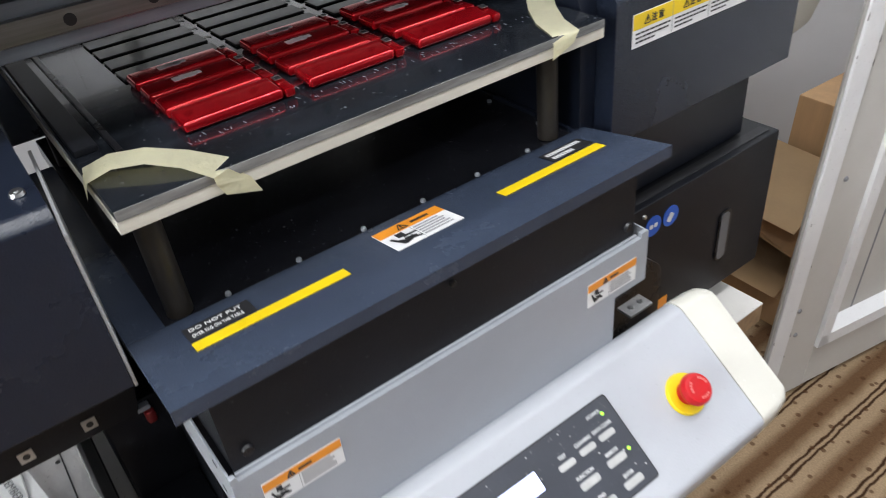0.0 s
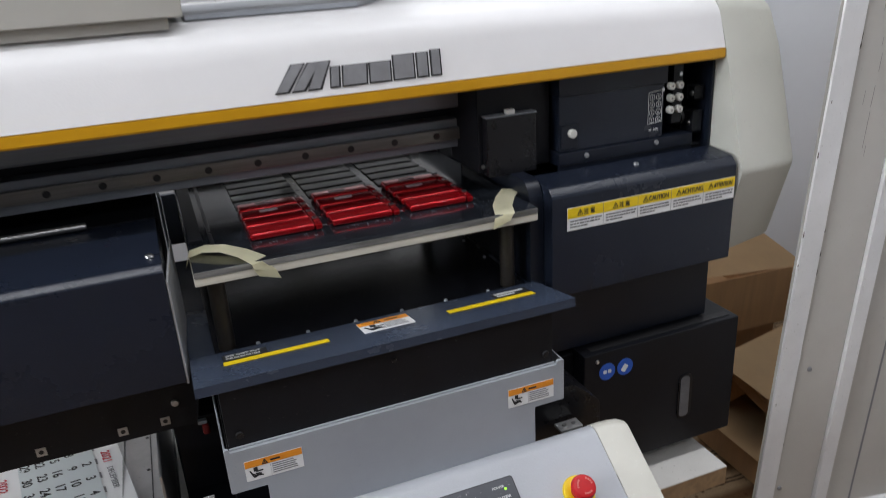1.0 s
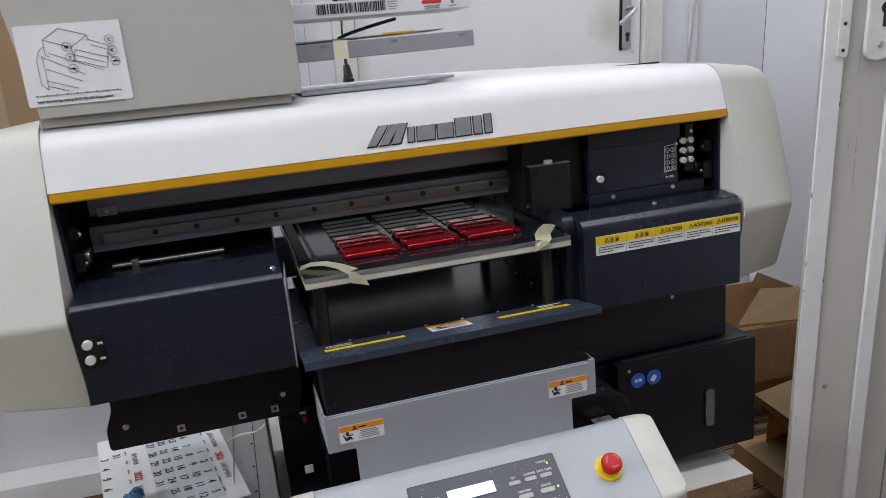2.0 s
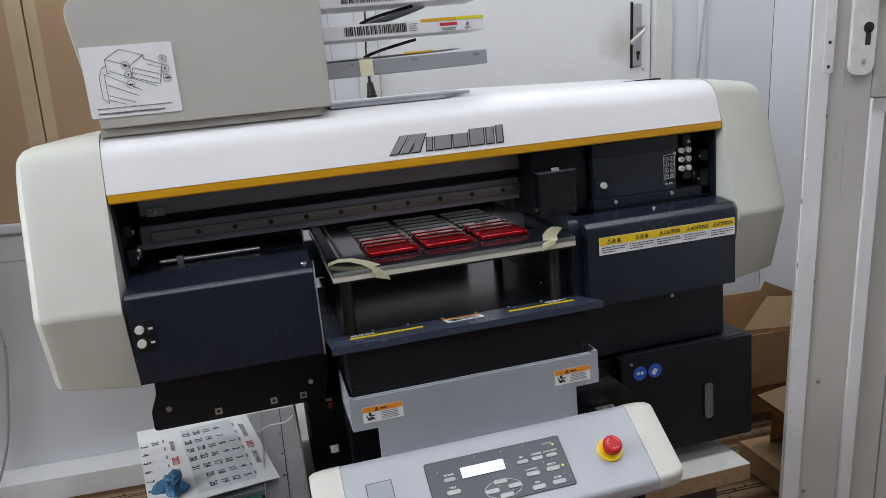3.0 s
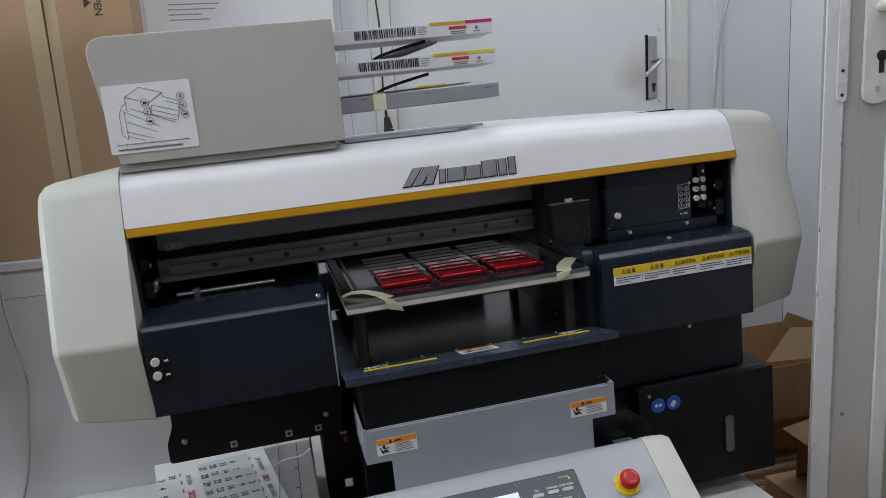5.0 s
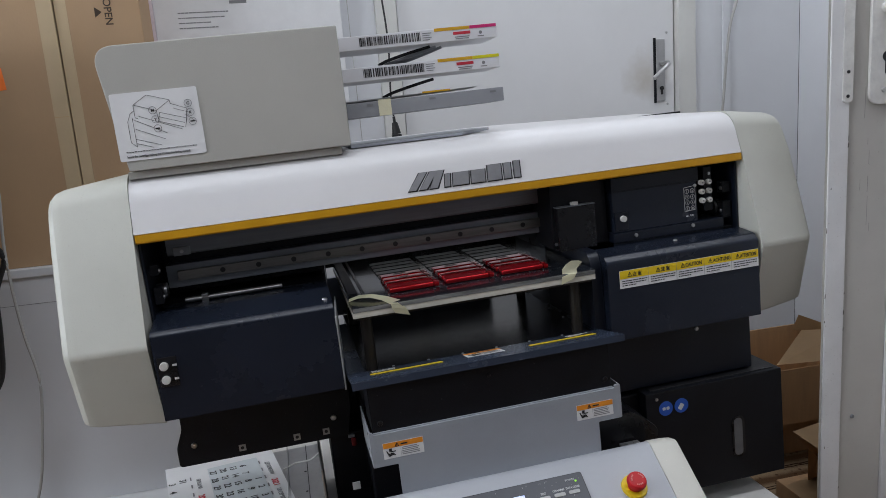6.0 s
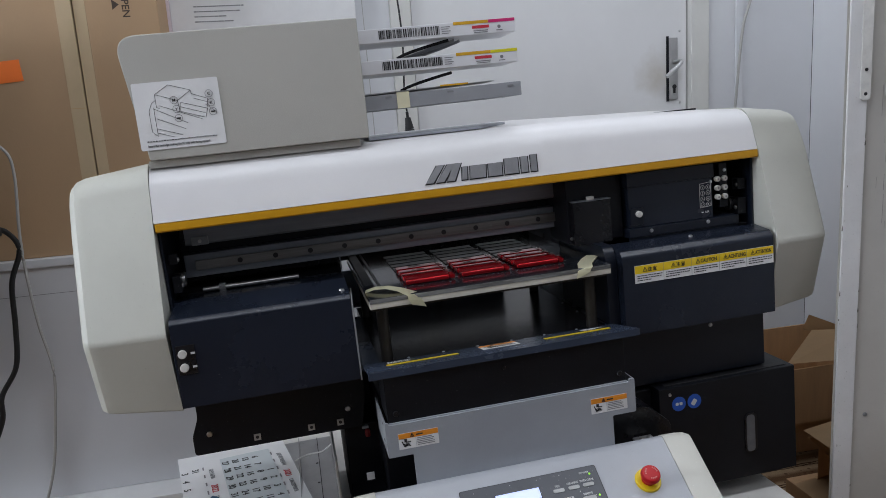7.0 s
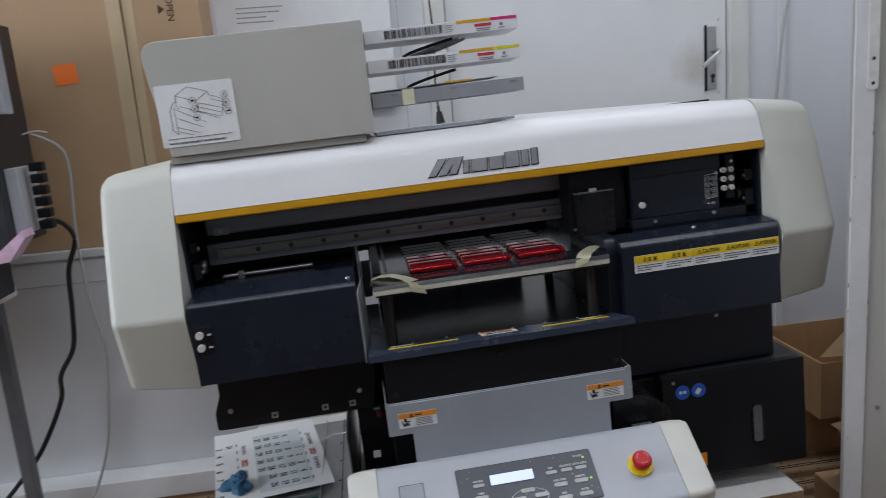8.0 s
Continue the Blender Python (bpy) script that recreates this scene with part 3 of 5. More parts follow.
lp = part("lock_plate", slab([tuple(p) for p in rounded([(0.067, 0.955), (0.1095, 0.955), (0.1095, 1.175), (0.067, 1.175)], 0.020, 8)], "y", -0.0085, -0.0005, 0.002), KEYWHITE, dr, "white plastic keyhole plate")
kk = rod((0.0945, -0.0086, 1.030), (0.0945, -0.0092, 1.030), 0.0088, 18)
box(0.0901, 0.0989, -0.0092, -0.0086, 1.003, 1.030, 0, into=kk)
part("keyhole", kk, INK, dr)
screw("screw", (0.0900, -0.0086, 0.978), (0, -1, 0), 0.0045, dr)
part("lever", tube([(0.090, -0.008, 1.105), (0.090, -0.045, 1.105), (0.10, -0.055, 1.105), (0.20, -0.055, 1.10)], 0.009, 12), KEYWHITE, dr, "white lever handle")
for x, z in ((0.055, 0.150), (0.048, 0.200), (0.060, 0.42)):
    screw("nail_head", (x, -0.0003, z), (0, -1, 0), 0.004, dr, INKGREY)

# ---- board and low steel stand under the machine ----
board = thing("board", (0.256, 0.70, 0.513), MACHINE, "white laminated chipboard sheet under the printer", "board")
part("core", box(-0.26, 0.772, 0.352, 1.05, 0.5130, 0.5428, 0.001), CHIP, board, "raw brown chipboard edge")
part("laminate", box(-0.26, 0.772, 0.352, 1.05, 0.5430, 0.5450, 0.0006), BOARDW, board, "white laminate top")
stand = thing("steel_stand", (0.23, 0.69, 0.272), MACHINE, "low dark grey steel stand under the board", "stand")
for y in (0.375, 0.985):
    part("cross_rail", box(-0.2195, 0.719, y, y + 0.035, 0.478, 0.5128, 0.002), LEGGREY, stand)
    for x in (-0.2195, 0.684):
        part("leg", box(x, x + 0.035, y, y + 0.035, 0.262, 0.4778, 0.002), LEGGREY, stand)
for x in (-0.2195, 0.684):
    part("side_rail", box(x, x + 0.035, 0.4105, 0.9845, 0.478, 0.5128, 0.002), LEGGREY, stand)

# ---- the flatbed printer ----
P = thing("flatbed_printer", (0.27, 0.55, 0.545), MACHINE, "large flatbed ink printer, white hood over dark navy housings", "printer")

# hood: profile in y, z
hood_prof = rounded([(0.4140, 1.1550), (0.438, 1.2360), (0.80, 1.2440), (0.80, 1.10), (0.785, 1.10), (0.785, 1.233), (0.450, 1.225), (0.426, 1.1550)], [0.001, 0.040, 0.02, 0, 0, 0, 0.02, 0], 8)


def hood_shell(x0, x1, fall_from, fall):
    """The folded cover, its top sinking a little towards the far end."""
    bm = bmesh.new()
    rings = []
    for k in range(13):
        x = x0 + (x1 - x0) * k / 12
        f = max(0.0, (x - fall_from) / (x1 - fall_from))
        rings.append([bm.verts.new((x, y, z - fall * f * max(0.0, (z - 1.155) / 0.085))) for y, z in hood_prof])
    n = len(hood_prof)
    for a, b in zip(rings, rings[1:]):
        for i in range(n):
            bm.faces.new((a[i], a[(i + 1) % n], b[(i + 1) % n], b[i]))
    bm.faces.new(rings[0][::-1])
    bm.faces.new(rings[-1])
    return bm


part("hood", hood_shell(-0.2125, 0.7615, 0.42, 0.013), HOOD, P, "glossy white front hood")
part("hood_strip", slab([(0.4135, 1.1418), (0.4120, 1.1440), (0.4125, 1.1545), (0.4185, 1.1545), (0.4185, 1.1418)], "x", -0.2115, 0.7605), MUSTARD, P, "mustard yellow trim strip")
# The step's shade on the white hood is put in as a grey plate.
part("hood_recess", slab([(0.118, 0.476), (0.30, 0.476), (0.38, 0.60), (0.38, 0.72), (0.118, 0.72)], "z", 1.2385, 1.2436), GREYPAINT, P, "grey plate drawing the shaded step in the hood top")


def end_cap(inner, outer, drop=0.0):
    """A moulded end cover that tapers outwards and below."""
    s = 1 if outer > inner else -1
    bm = bmesh.new()
    prof = rounded([(0.400, 0.8750), (0.3665, 1.0005), (0.4095, 1.140), (0.4135, 1.155), (0.442, 1.245), (0.72, 1.246), (0.80, 1.20), (0.80, 0.90)], [0.004, 0.006, 0, 0, 0.035, 0.03, 0.03, 0.01], 9)
    n = len(prof)
    rings = []
    for f, dy, top, bot in ((0.0, 0.0, 0.0, 0.0), (0.80, 0.007, 0.012, 0.009), (0.90, 0.010, 0.016, 0.011), (0.965, 0.016, 0.023, 0.014), (0.992, 0.024, 0.032, 0.018), (1.0, 0.036, 0.044, 0.024)):
        x = inner + (outer - inner) * f
        ring = []
        for y, z in prof:
            yy = y + dy * (1 - (y - 0.366) / 0.434) if y < 0.79 else y - dy * 0.5
            k = (z - 0.886) / 0.36
            zz = z - top * max(0, (k - 0.55) / 0.45) ** 1.2 + bot * max(0, 1 - k / 0.3)
            zz -= drop * max(0, (z - 1.155) / 0.09)
            ring.append(bm.verts.new((x, yy, zz)))
        rings.append(ring)
    for a, b in zip(rings, rings[1:]):
        for i in range(n):
            bm.faces.new((a[i], a[(i + 1) % n], b[(i + 1) % n], b[i]))
    bm.faces.new(rings[0][::-1])
    bm.faces.new(rings[-1])
    return bm


part("end_cap", end_cap(-0.2135, -0.331, 0.004), CREAM, P, "aged cream end cover", smooth=17)
part("end_cap", end_cap(0.7625, 0.8675, 0.019), CREAM, P, "aged cream end cover", smooth=17)

# inside of the opening
part("inner_back", box(-0.212, 0.761, 0.600, 0.615, 1.045, 1.23, 0), BLACKG, P, smooth=0)
part("inner_back", box(-0.212, 0.054, 0.601, 0.614, 0.90, 1.0445, 0), BLACKG, P, smooth=0)
part("inner_back", box(0.470, 0.761, 0.601, 0.614, 0.90, 1.0445, 0), BLACKG, P, smooth=0)
part("bed_back", box(0.0565, 0.400, 0.782, 0.79, 0.8990, 0.978, 0.001), BEDM, P, "blue-grey back plate")
part("bed_back", box(0.0545, 0.4698, 0.782, 0.79, 1.0000, 1.0445, 0), BLACKG, P, smooth=0)
part("bed_wall", box(0.4655, 0.4692, 0.600, 0.7815, 0.88, 1.0445, 0), BEDM, P, smooth=0)
part("bed_wall", box(0.0548, 0.0562, 0.600, 0.7815, 0.88, 1.0445, 0), BEDM, P, smooth=0)
part("inner_side", box(-0.2125, -0.2085, 0.430, 0.60, 0.90, 1.14, 0.001), NAVY, P)
part("inner_side", box(0.7575, 0.7615, 0.430, 0.60, 0.90, 1.14, 0.001), NAVY, P)
part("upper_bar", slab([(0.512, 1.1310), (0.5155, 1.1345), (0.530, 1.1345), (0.530, 1.1050), (0.5150, 1.1050), (0.512, 1.1080)], "x", -0.188, 0.722), RAILGREY, P, "blue-grey painted cross bar")
for x in (-0.178, 0.700):
    ub = part("bar_clip", box(x, x + 0.026, 0.5075, 0.5115, 1.1045, 1.1180, 0.001), GREYPAINT, P)
    screw("screw", (x + 0.013, 0.5075, 1.111), (0, -1, 0), 0.003, ub)
beam = part("beam", box(-0.19, 0.75, 0.545, 0.598, 1.085, 1.135, 0.003), BLACK, P)
part("beam_cover", slab([(0.505, 1.150), (0.545, 1.118), (0.548, 1.120), (0.548, 1.160), (0.505, 1.160)], "x", -0.18, 0.745), NAVY, P)
rail = part("guide_beam", box(-0.195, 0.752, 0.520, 0.560, 1.0525, 1.0895, 0.002), RAILGREY, P, "blue-grey painted beam")
gr = part("guide_rail", box(-0.178, 0.713, 0.5125, 0.5195, 1.0640, 1.0795, 0.001), RAILSTEEL, rail, "ground steel guide rail")
for i in range(15):
    x = -0.1085 + i * 0.0563
    hb = rod((x, 0.5118, 1.0718), (x, 0.5124, 1.0718), 0.0042, 14)
    part("bolt_hole", hb, INK, rail)
part("lead_shaft", rod((-0.17, 0.495, 1.035), (-0.02, 0.495, 1.035), 0.0042, 14), STEEL, P, "bright steel shaft")
part("shaft_clamp", box(-0.145, -0.135, 0.488, 0.502, 1.028, 1.042, 0.001), STEEL, P)
for (cx, side) in ((-0.205, 1), (0.752, -1)):
    for z, r in ((1.055, 0.010), (1.005, 0.014), (1.095, 0.006)):
        part("bracket", box(cx, cx + side * 0.012, 0.44, 0.44 + 2.4 * r, z - r, z + r * 1.6, 0.0015), BLACK, P)
        screw("screw", (cx + side * 0.012, 0.44 + r, z), (side, 0, 0), 0.004, P)
    part("pulley", rod((cx, 0.47, 1.06), (cx + side * 0.016, 0.47, 1.06), 0.012, 20, bevel=0.001), STEEL, P)

# left housing under the opening
lid_prof = [tuple(p) for p in rounded([(0.366, 0.890), (0.3655, 1.0150), (0.3725, 1.0215), (0.452, 1.0300), (0.500, 1.0300), (0.500, 0.890)], [0.001, 0.002, 0.002, 0.004, 0, 0], 2)]
lid = part("left_lid", slab(lid_prof, "x", -0.208, 0.0500, 0.0006), NAVY2, P, "dark slate front lid")
screw("lid_screw", (0.040, 0.392, 1.0240), (0, -0.1, 1), 0.0045, lid)
part("deck_plate", box(-0.207, 0.049, 0.501, 0.60, 0.90, 1.031, 0), BLACK, P, smooth=0)
swp = part("switch_plate", box(-0.204, -0.178, 0.3635, 0.3653, 0.941, 0.984, 0.001), BLACKG, P)
for z in (0.972, 0.952):
    kb = rod((-0.195, 0.3635, z), (-0.195, 0.357, z), 0.0061, 20, bevel=0.0012)
    part("push_button", kb, WHITEK, swp, "round white push button")
    mk = on((-0.184, 0.3632, z - 0.002), (1, 0, 0), (0, 0, 1))
    part("mark", flat(mk, 0.0, 0.006, 0, 0.003, 0.0003), INKWHITE, swp, smooth=0)
low = part("left_skirt", slab([tuple(p) for p in rounded([(-0.222, 0.768), (0.050, 0.768), (0.060, 0.82), (0.060, 0.889), (-0.210, 0.889), (-0.210, 0.83), (-0.222, 0.80)], 0.006, 3)], "y", 0.482, 0.60, 0.001), BLACK, P, "black perforated skirt")
for x, z in ((-0.195, 0.801), (0.029, 0.803)):
    screw("screw", (x, 0.4818, z), (0, -1, 0), 0.0050, low)
for x, z in ((-0.122, 0.782), (-0.034, 0.782), (0.014, 0.782)):
    sq = box(x - 0.0055, x + 0.0055, 0.4808, 0.4818, z - 0.0055, z + 0.0055, 0.0004)
    cn = part("cage_nut", sq, ALU, low, "square metal cage nut")
    part("hole", rod((x, 0.4805, z), (x, 0.4810, z), 0.0028, 10), INK, cn)

# right housing with the multilingual caution label
rl_prof = [tuple(p) for p in rounded([(0.372, 0.882), (0.3715, 1.0120), (0.381, 1.0220), (0.425, 1.0270), (0.425, 1.000), (0.60, 1.000), (0.60, 0.882)], [0.001, 0.003, 0.003, 0.002, 0, 0, 0], 2)]
rlid = part("right_lid", slab(rl_prof, "x", 0.4850, 0.7570, 0.0008), NAVY2, P, "dark slate right lid")
part("lid_side", slab([tuple(p) for p in rounded([(0.392, 0.884), (0.392, 1.010), (0.404, 1.029), (0.60, 1.029), (0.60, 0.884)], [0, 0.01, 0.01, 0, 0], 4)], "x", 0.466, 0.4845, 0.0008), NAVY, P)
screw("lid_screw", (0.625, 0.405, 1.0250), (0, -0.1, 1), 0.004, rlid)
for i in range(7):
    x = 0.53 + i * 0.031
    part("station_block", box(x, x + 0.018, 0.455 + 0.01 * (i % 2), 0.56, 1.0005, 1.012 + 0.006 * (i % 3), 0.001), BLACK, P)
part("cap_lever", box(0.60, 0.625, 0.47, 0.476, 1.02, 1.023, 0.0005), STEEL, P)
mid = part("right_middle", box(0.475, 0.766, 0.418, 0.60, 0.774, 0.8815, 0.002), NAVY, P)
screw("screw", (0.662, 0.4178, 0.862), (0, -1, 0), 0.0038, mid)

# waste-bottle box with a window slot
wb = part("bottle_box", box(0.545, 0.806, 0.392, 0.62, 0.580, 0.7720, 0.0025), BLACK, P, "black steel bottle box")
part("box_lid_gap", box(0.560, 0.795, 0.400, 0.413, 0.7722, 0.7733, 0.0003), INK, wb)
slot = slab([tuple(p) for p in rounded([(0.704, 0.626), (0.728, 0.626), (0.728, 0.700), (0.704, 0.700)], 0.0118, 6)], "y", 0.3900, 0.3916)
part("slot_rim", slot, BLACKG, wb)
part("bottle_window", slab([tuple(p) for p in rounded([(0.7065, 0.629), (0.7225, 0.629), (0.7225, 0.697), (0.7065, 0.697)], 0.0078, 6)], "y", 0.3890, 0.3898), SLOTGREY, wb, "bottle behind the slot, its dark grey holding the slot's shade")
for x in (0.581, 0.610):
    disc = rod((x, 0.3918, 0.741), (x, 0.3912, 0.741), 0.0128, 28)
    d = part("safety_sign", disc, BLUEL, wb, "round blue safety sign")
    mm = on((x, 0.3912, 0.741), (1, 0, 0), (0, 0, 1))
    if x < 0.6:
        pic = flat(mm, -0.0065, -0.0008, -0.0025, 0.003, 0.0001, 0.0002, 0.002)
        flat(mm, 0.0008, 0.0065, -0.0025, 0.003, 0.0001, 0.0002, 0.002, into=pic)
    else:
        pic = flat(mm @ pose(0, 0, 0, 0, 0, -35), -0.004, 0.004, -0.0075, 0.004, 0.0001, 0.0002, 0.002)
    part("pictogram", pic, INKWHITE, d, smooth=0)
screw("screw", (0.545 + 0.02, 0.3918, 0.76), (0, -1, 0), 0.003, wb)
ol = part("small_warning", flat(on((0.598, 0.3918, 0.600), (1, 0, 0), (0, 0, 1)), 0, 0.020, 0, 0.024, 0.0002), ORANGE, wb, "small orange warning label", smooth=0)

# bed housing in the middle: top ledge, black front, grey lower front
part("bed_ledge", slab([(0.2960, 0.9080), (0.2960, 0.9188), (0.3925, 0.9013), (0.3925, 0.8985), (0.2980, 0.9160), (0.2980, 0.9080)], "x", 0.0565, 0.4715, 0.0005), LEDGEM, P, "slate blue front ledge, lightened for its sheen")
part("side_ledge", box(0.0565, 0.0835, 0.3930, 0.70, 0.890, 0.9013, 0.001), LEDGEM, P)
part("side_ledge", box(0.4605, 0.4650, 0.3930, 0.60, 0.890, 0.9013, 0.001), NAVY2, P)
part("bed_front", slab([(0.3110, 0.835), (0.3110, 0.9120), (0.3860, 0.8980), (0.3860, 0.835)], "x", 0.0775, 0.4500, 0.001), BLACK, P, "black bed front")
for x in (0.090, 0.440):
    screw("screw", (x, 0.3098, 0.848), (0, -1, 0), 0.0045, P, BLACKG)
screw("screw", (0.258, 0.3098, 0.889), (0, -1, 0), 0.003, P, BLACKG)
part("bed_plate", box(0.084, 0.460, 0.3930, 0.781, 0.880, 0.8985, 0.001), BEDP, P, "satin black bed plate")
for i in range(6):
    screw("bed_screw", (0.130 + i * 0.056, 0.3985, 0.8987), (0, 0, 1), 0.0024, P, GREYPAINT)
for y in (0.43, 0.50, 0.57):
    screw("bed_screw", (0.452, y, 0.8987), (0, 0, 1), 0.0024, P, GREYPAINT)
part("side_angle", slab([(0.0504, 0.370), (0.0526, 0.370), (0.0612, 0.500), (0.0590, 0.500)], "z", 0.886, 1.002, 0.0004), PALEMETAL, P, "pale metal side angle")
gp = rounded([(0.0715, 0.838), (0.0715, 0.784), (0.1085, 0.784), (0.1085, 0.66), (0.4225, 0.66), (0.4225, 0.784), (0.4615, 0.784), (0.4615, 0.838), (0.4520, 0.838), (0.4520, 0.8335), (0.0765, 0.8335), (0.0765, 0.838)], [0.002] * 12, 2)
part("grey_front", slab([tuple(p) for p in gp], "y", 0.3040, 0.3080, 0.0006), GREYPAINT, P, "grey painted lower front panel")
part("grey_flange", box(0.0770, 0.4515, 0.3082, 0.3108, 0.8300, 0.8352, 0.0008), GREYPAINT, P, "folded top flange")
for z in (0.800, 0.826):
    part("slot_hole", box(0.0712, 0.0716, 0.330, 0.336, z, z + 0.003, 0), INK, P, smooth=0)
part("grey_side", box(0.0715, 0.0735, 0.3085, 0.42, 0.785, 0.8375, 0.0006), GREYPAINT, P)
part("grey_side", box(0.4595, 0.4615, 0.3085, 0.42, 0.785, 0.8375, 0.0006), GREYPAINT, P)
part("chassis", box(0.019, 0.545, 0.5000, 0.80, 0.546, 0.765, 0.003), BLACK, P, smooth=0)
part("chassis_upper", box(0.0765, 0.474, 0.4200, 0.78, 0.7655, 0.834, 0.002), BLACK, P, smooth=0)
part("chassis_back", box(0.0195, 0.076, 0.58, 0.60, 0.7655, 0.889, 0.001), BLACK, P, smooth=0)
part("chassis_side", box(0.0765, 0.545, 0.4200, 0.4995, 0.546, 0.765, 0.002), BLACK, P, smooth=0)
part("chassis_floor", box(0.020, 0.0760, 0.4200, 0.4995, 0.640, 0.660, 0.002), BLACK, P)
part("chassis_floor", box(0.020, 0.545, 0.3200, 0.4195, 0.640, 0.660, 0.002), BLACK, P)
part("chassis_front", box(0.0205, 0.5445, 0.3205, 0.335, 0.546, 0.6395, 0.002), BLACK, P)
part("red_coupling", box(0.053, 0.062, 0.490, 0.4995, 0.742, 0.756, 0.003), DARKRED, P, "red plastic coupling")
part("coupling_block", box(0.049, 0.060, 0.492, 0.4995, 0.7575, 0.7625, 0.001), GREYPAINT, P)
part("inspection_tag", box(0.041, 0.053, 0.384, 0.386, 0.718, 0.730, 0.0003), PALEMETAL, P, "small white tag")

# side wing of the frame at the left
part("wing_plate", box(-0.072, -0.0042, 0.44, 0.90, 0.574, 0.586, 0.001), ALU, P, "grey metal channel with holes")
part("wing_lip", box(-0.074, -0.0722, 0.44, 0.90, 0.574, 0.594, 0.0006), ALU, P)
part("wing_fold", box(-0.034, -0.0325, 0.44, 0.90, 0.5862, 0.5872, 0), INK, P, smooth=0)
part("wing_flange", box(-0.0040, -0.0005, 0.44, 0.90, 0.574, 0.735, 0.0008), ALU, P)
for y in (0.51, 0.594, 0.681, 0.77):
    part("hole", rod((-0.038, y, 0.5862), (-0.038, y, 0.5866), 0.0028, 10), INK, P)
part("wing_shelf", box(-0.25, -0.0745, 0.56, 0.90, 0.574, 0.586, 0.001), ALU, P)
part("wing_support", box(-0.20, 0.0, 0.42, 0.90, 0.546, 0.5735, 0.002), BLACK, P)
part("left_body", box(-0.20, 0.018, 0.70, 0.80, 0.76, 0.889, 0.002), BLACK, P)
part("cable_tie", tube([(-0.083, 0.792, 0.590), (-0.055, 0.797, 0.597), (-0.025, 0.783, 0.604), (-0.0045, 0.780, 0.618)], 0.0016, 6), KEYWHITE, P, "white cable tie")

# ---- ink cartridge housing on top ----
ih = part("cartridge_housing", slab([tuple(p) for p in rounded([(-0.206, 1.2445), (0.1150, 1.2445), (0.1165, 1.422), (-0.229, 1.422)], [0.003, 0.003, 0.003, 0.032], 8)], "y", 0.437, 0.70, 0.003), SHROUD, P, "warm grey cartridge housing")
part("housing_foot", box(-0.210, 0.1010, 0.446, 0.69, 1.2330, 1.2440, 0.001), SHROUD, P)
dg = part("diagram_label", flat(on((-0.215, 0.4366, 1.2595), (1, 0, 0), (0, 0, 1)), 0, 0.1195, 0, 0.0955, 0.0001, 0.0006, 0.003), WHITEP, ih, "white label with a line drawing of the cartridge slots", smooth=0)
DM = on((-0.215, 0.4360, 1.2595), (1, 0, 0), (0, 0, 1))


def stroke(bm, m, x0, y0, x1, y1, w, lift=0.0002):
    d = Vector((x1 - x0, y1 - y0))
    a = math.degrees(math.atan2(d.y, d.x))
    return flat(m @ Matrix.Translation((x0, y0, 0)) @ pose(0, 0, 0, 0, 0, a), 0, d.length, -w / 2, w / 2, lift, 0.0003, into=bm)


bm = bmesh.new()
W = 0.00048
box3d = [(0.030, 0.078, 0.050, 0.090), (0.050, 0.090, 0.080, 0.080), (0.080, 0.080, 0.060, 0.067), (0.060, 0.067, 0.030, 0.078), (0.030, 0.078, 0.030, 0.060), (0.060, 0.067, 0.061, 0.055),
         (0.080, 0.080, 0.0805, 0.074), (0.030, 0.060, 0.034, 0.058), (0.024, 0.066, 0.030, 0.070), (0.024, 0.066, 0.019, 0.055), (0.019, 0.055, 0.019, 0.026), (0.019, 0.026, 0.026, 0.019), (0.026, 0.060, 0.026, 0.019),
         (0.026, 0.058, 0.070, 0.034), (0.028, 0.044, 0.066, 0.026), (0.034, 0.062, 0.092, 0.037), (0.064, 0.064, 0.100, 0.052), (0.062, 0.058, 0.096, 0.046), (0.060, 0.052, 0.094, 0.040), (0.064, 0.064, 0.060, 0.050),
         (0.080, 0.075, 0.102, 0.066), (0.102, 0.066, 0.098, 0.046), (0.100, 0.052, 0.096, 0.040), (0.098, 0.058, 0.112, 0.046), (0.083, 0.068, 0.104, 0.060), (0.026, 0.030, 0.060, 0.018), (0.026, 0.024, 0.048, 0.016)]
for q in box3d:
    stroke(bm, DM, *q, W)
tagged(part("drawing", bm, INK, dg, smooth=0), kind="stuff")
bm = bmesh.new()
for ch, x, y in (("M", 0.055, 0.068), ("Y", 0.057, 0.055), ("", 0.058, 0.042), ("C", 0.1045, 0.073), ("K", 0.106, 0.060), ("", 0.107, 0.047)):
    ring = [(x + 0.0052 * math.cos(k * math.pi / 9), y + 0.0052 * math.sin(k * math.pi / 9)) for k in range(19)]
    for a, b in zip(ring, ring[1:]):
        stroke(bm, DM, *a, *b, 0.0004, 0.0004)
    if ch:
        letters(ch, DM, x, y - 0.0021, 0.0058, 0.0006, "CENTER", bold=0.0001, into=bm)
    else:
        flat(DM, x - 0.003, x + 0.003, y - 0.001, y + 0.001, 0.0004, 0.0003, into=bm)
letters("Insert the cartridge making the IC chip side facing upward.", DM, 0.010, 0.0045, 0.0043, 0.0006, width=0.86, bold=0.00006, into=bm)
for k in range(26):
    flat(DM, 0.010 + k * 0.0038, 0.0124 + k * 0.0038, 0.0118, 0.0128 + 0.0005 * (k % 3 == 0), 0.0004, 0.0003, into=bm)
tagged(part("lettering", bm, INK, dg, smooth=0), kind="stuff")

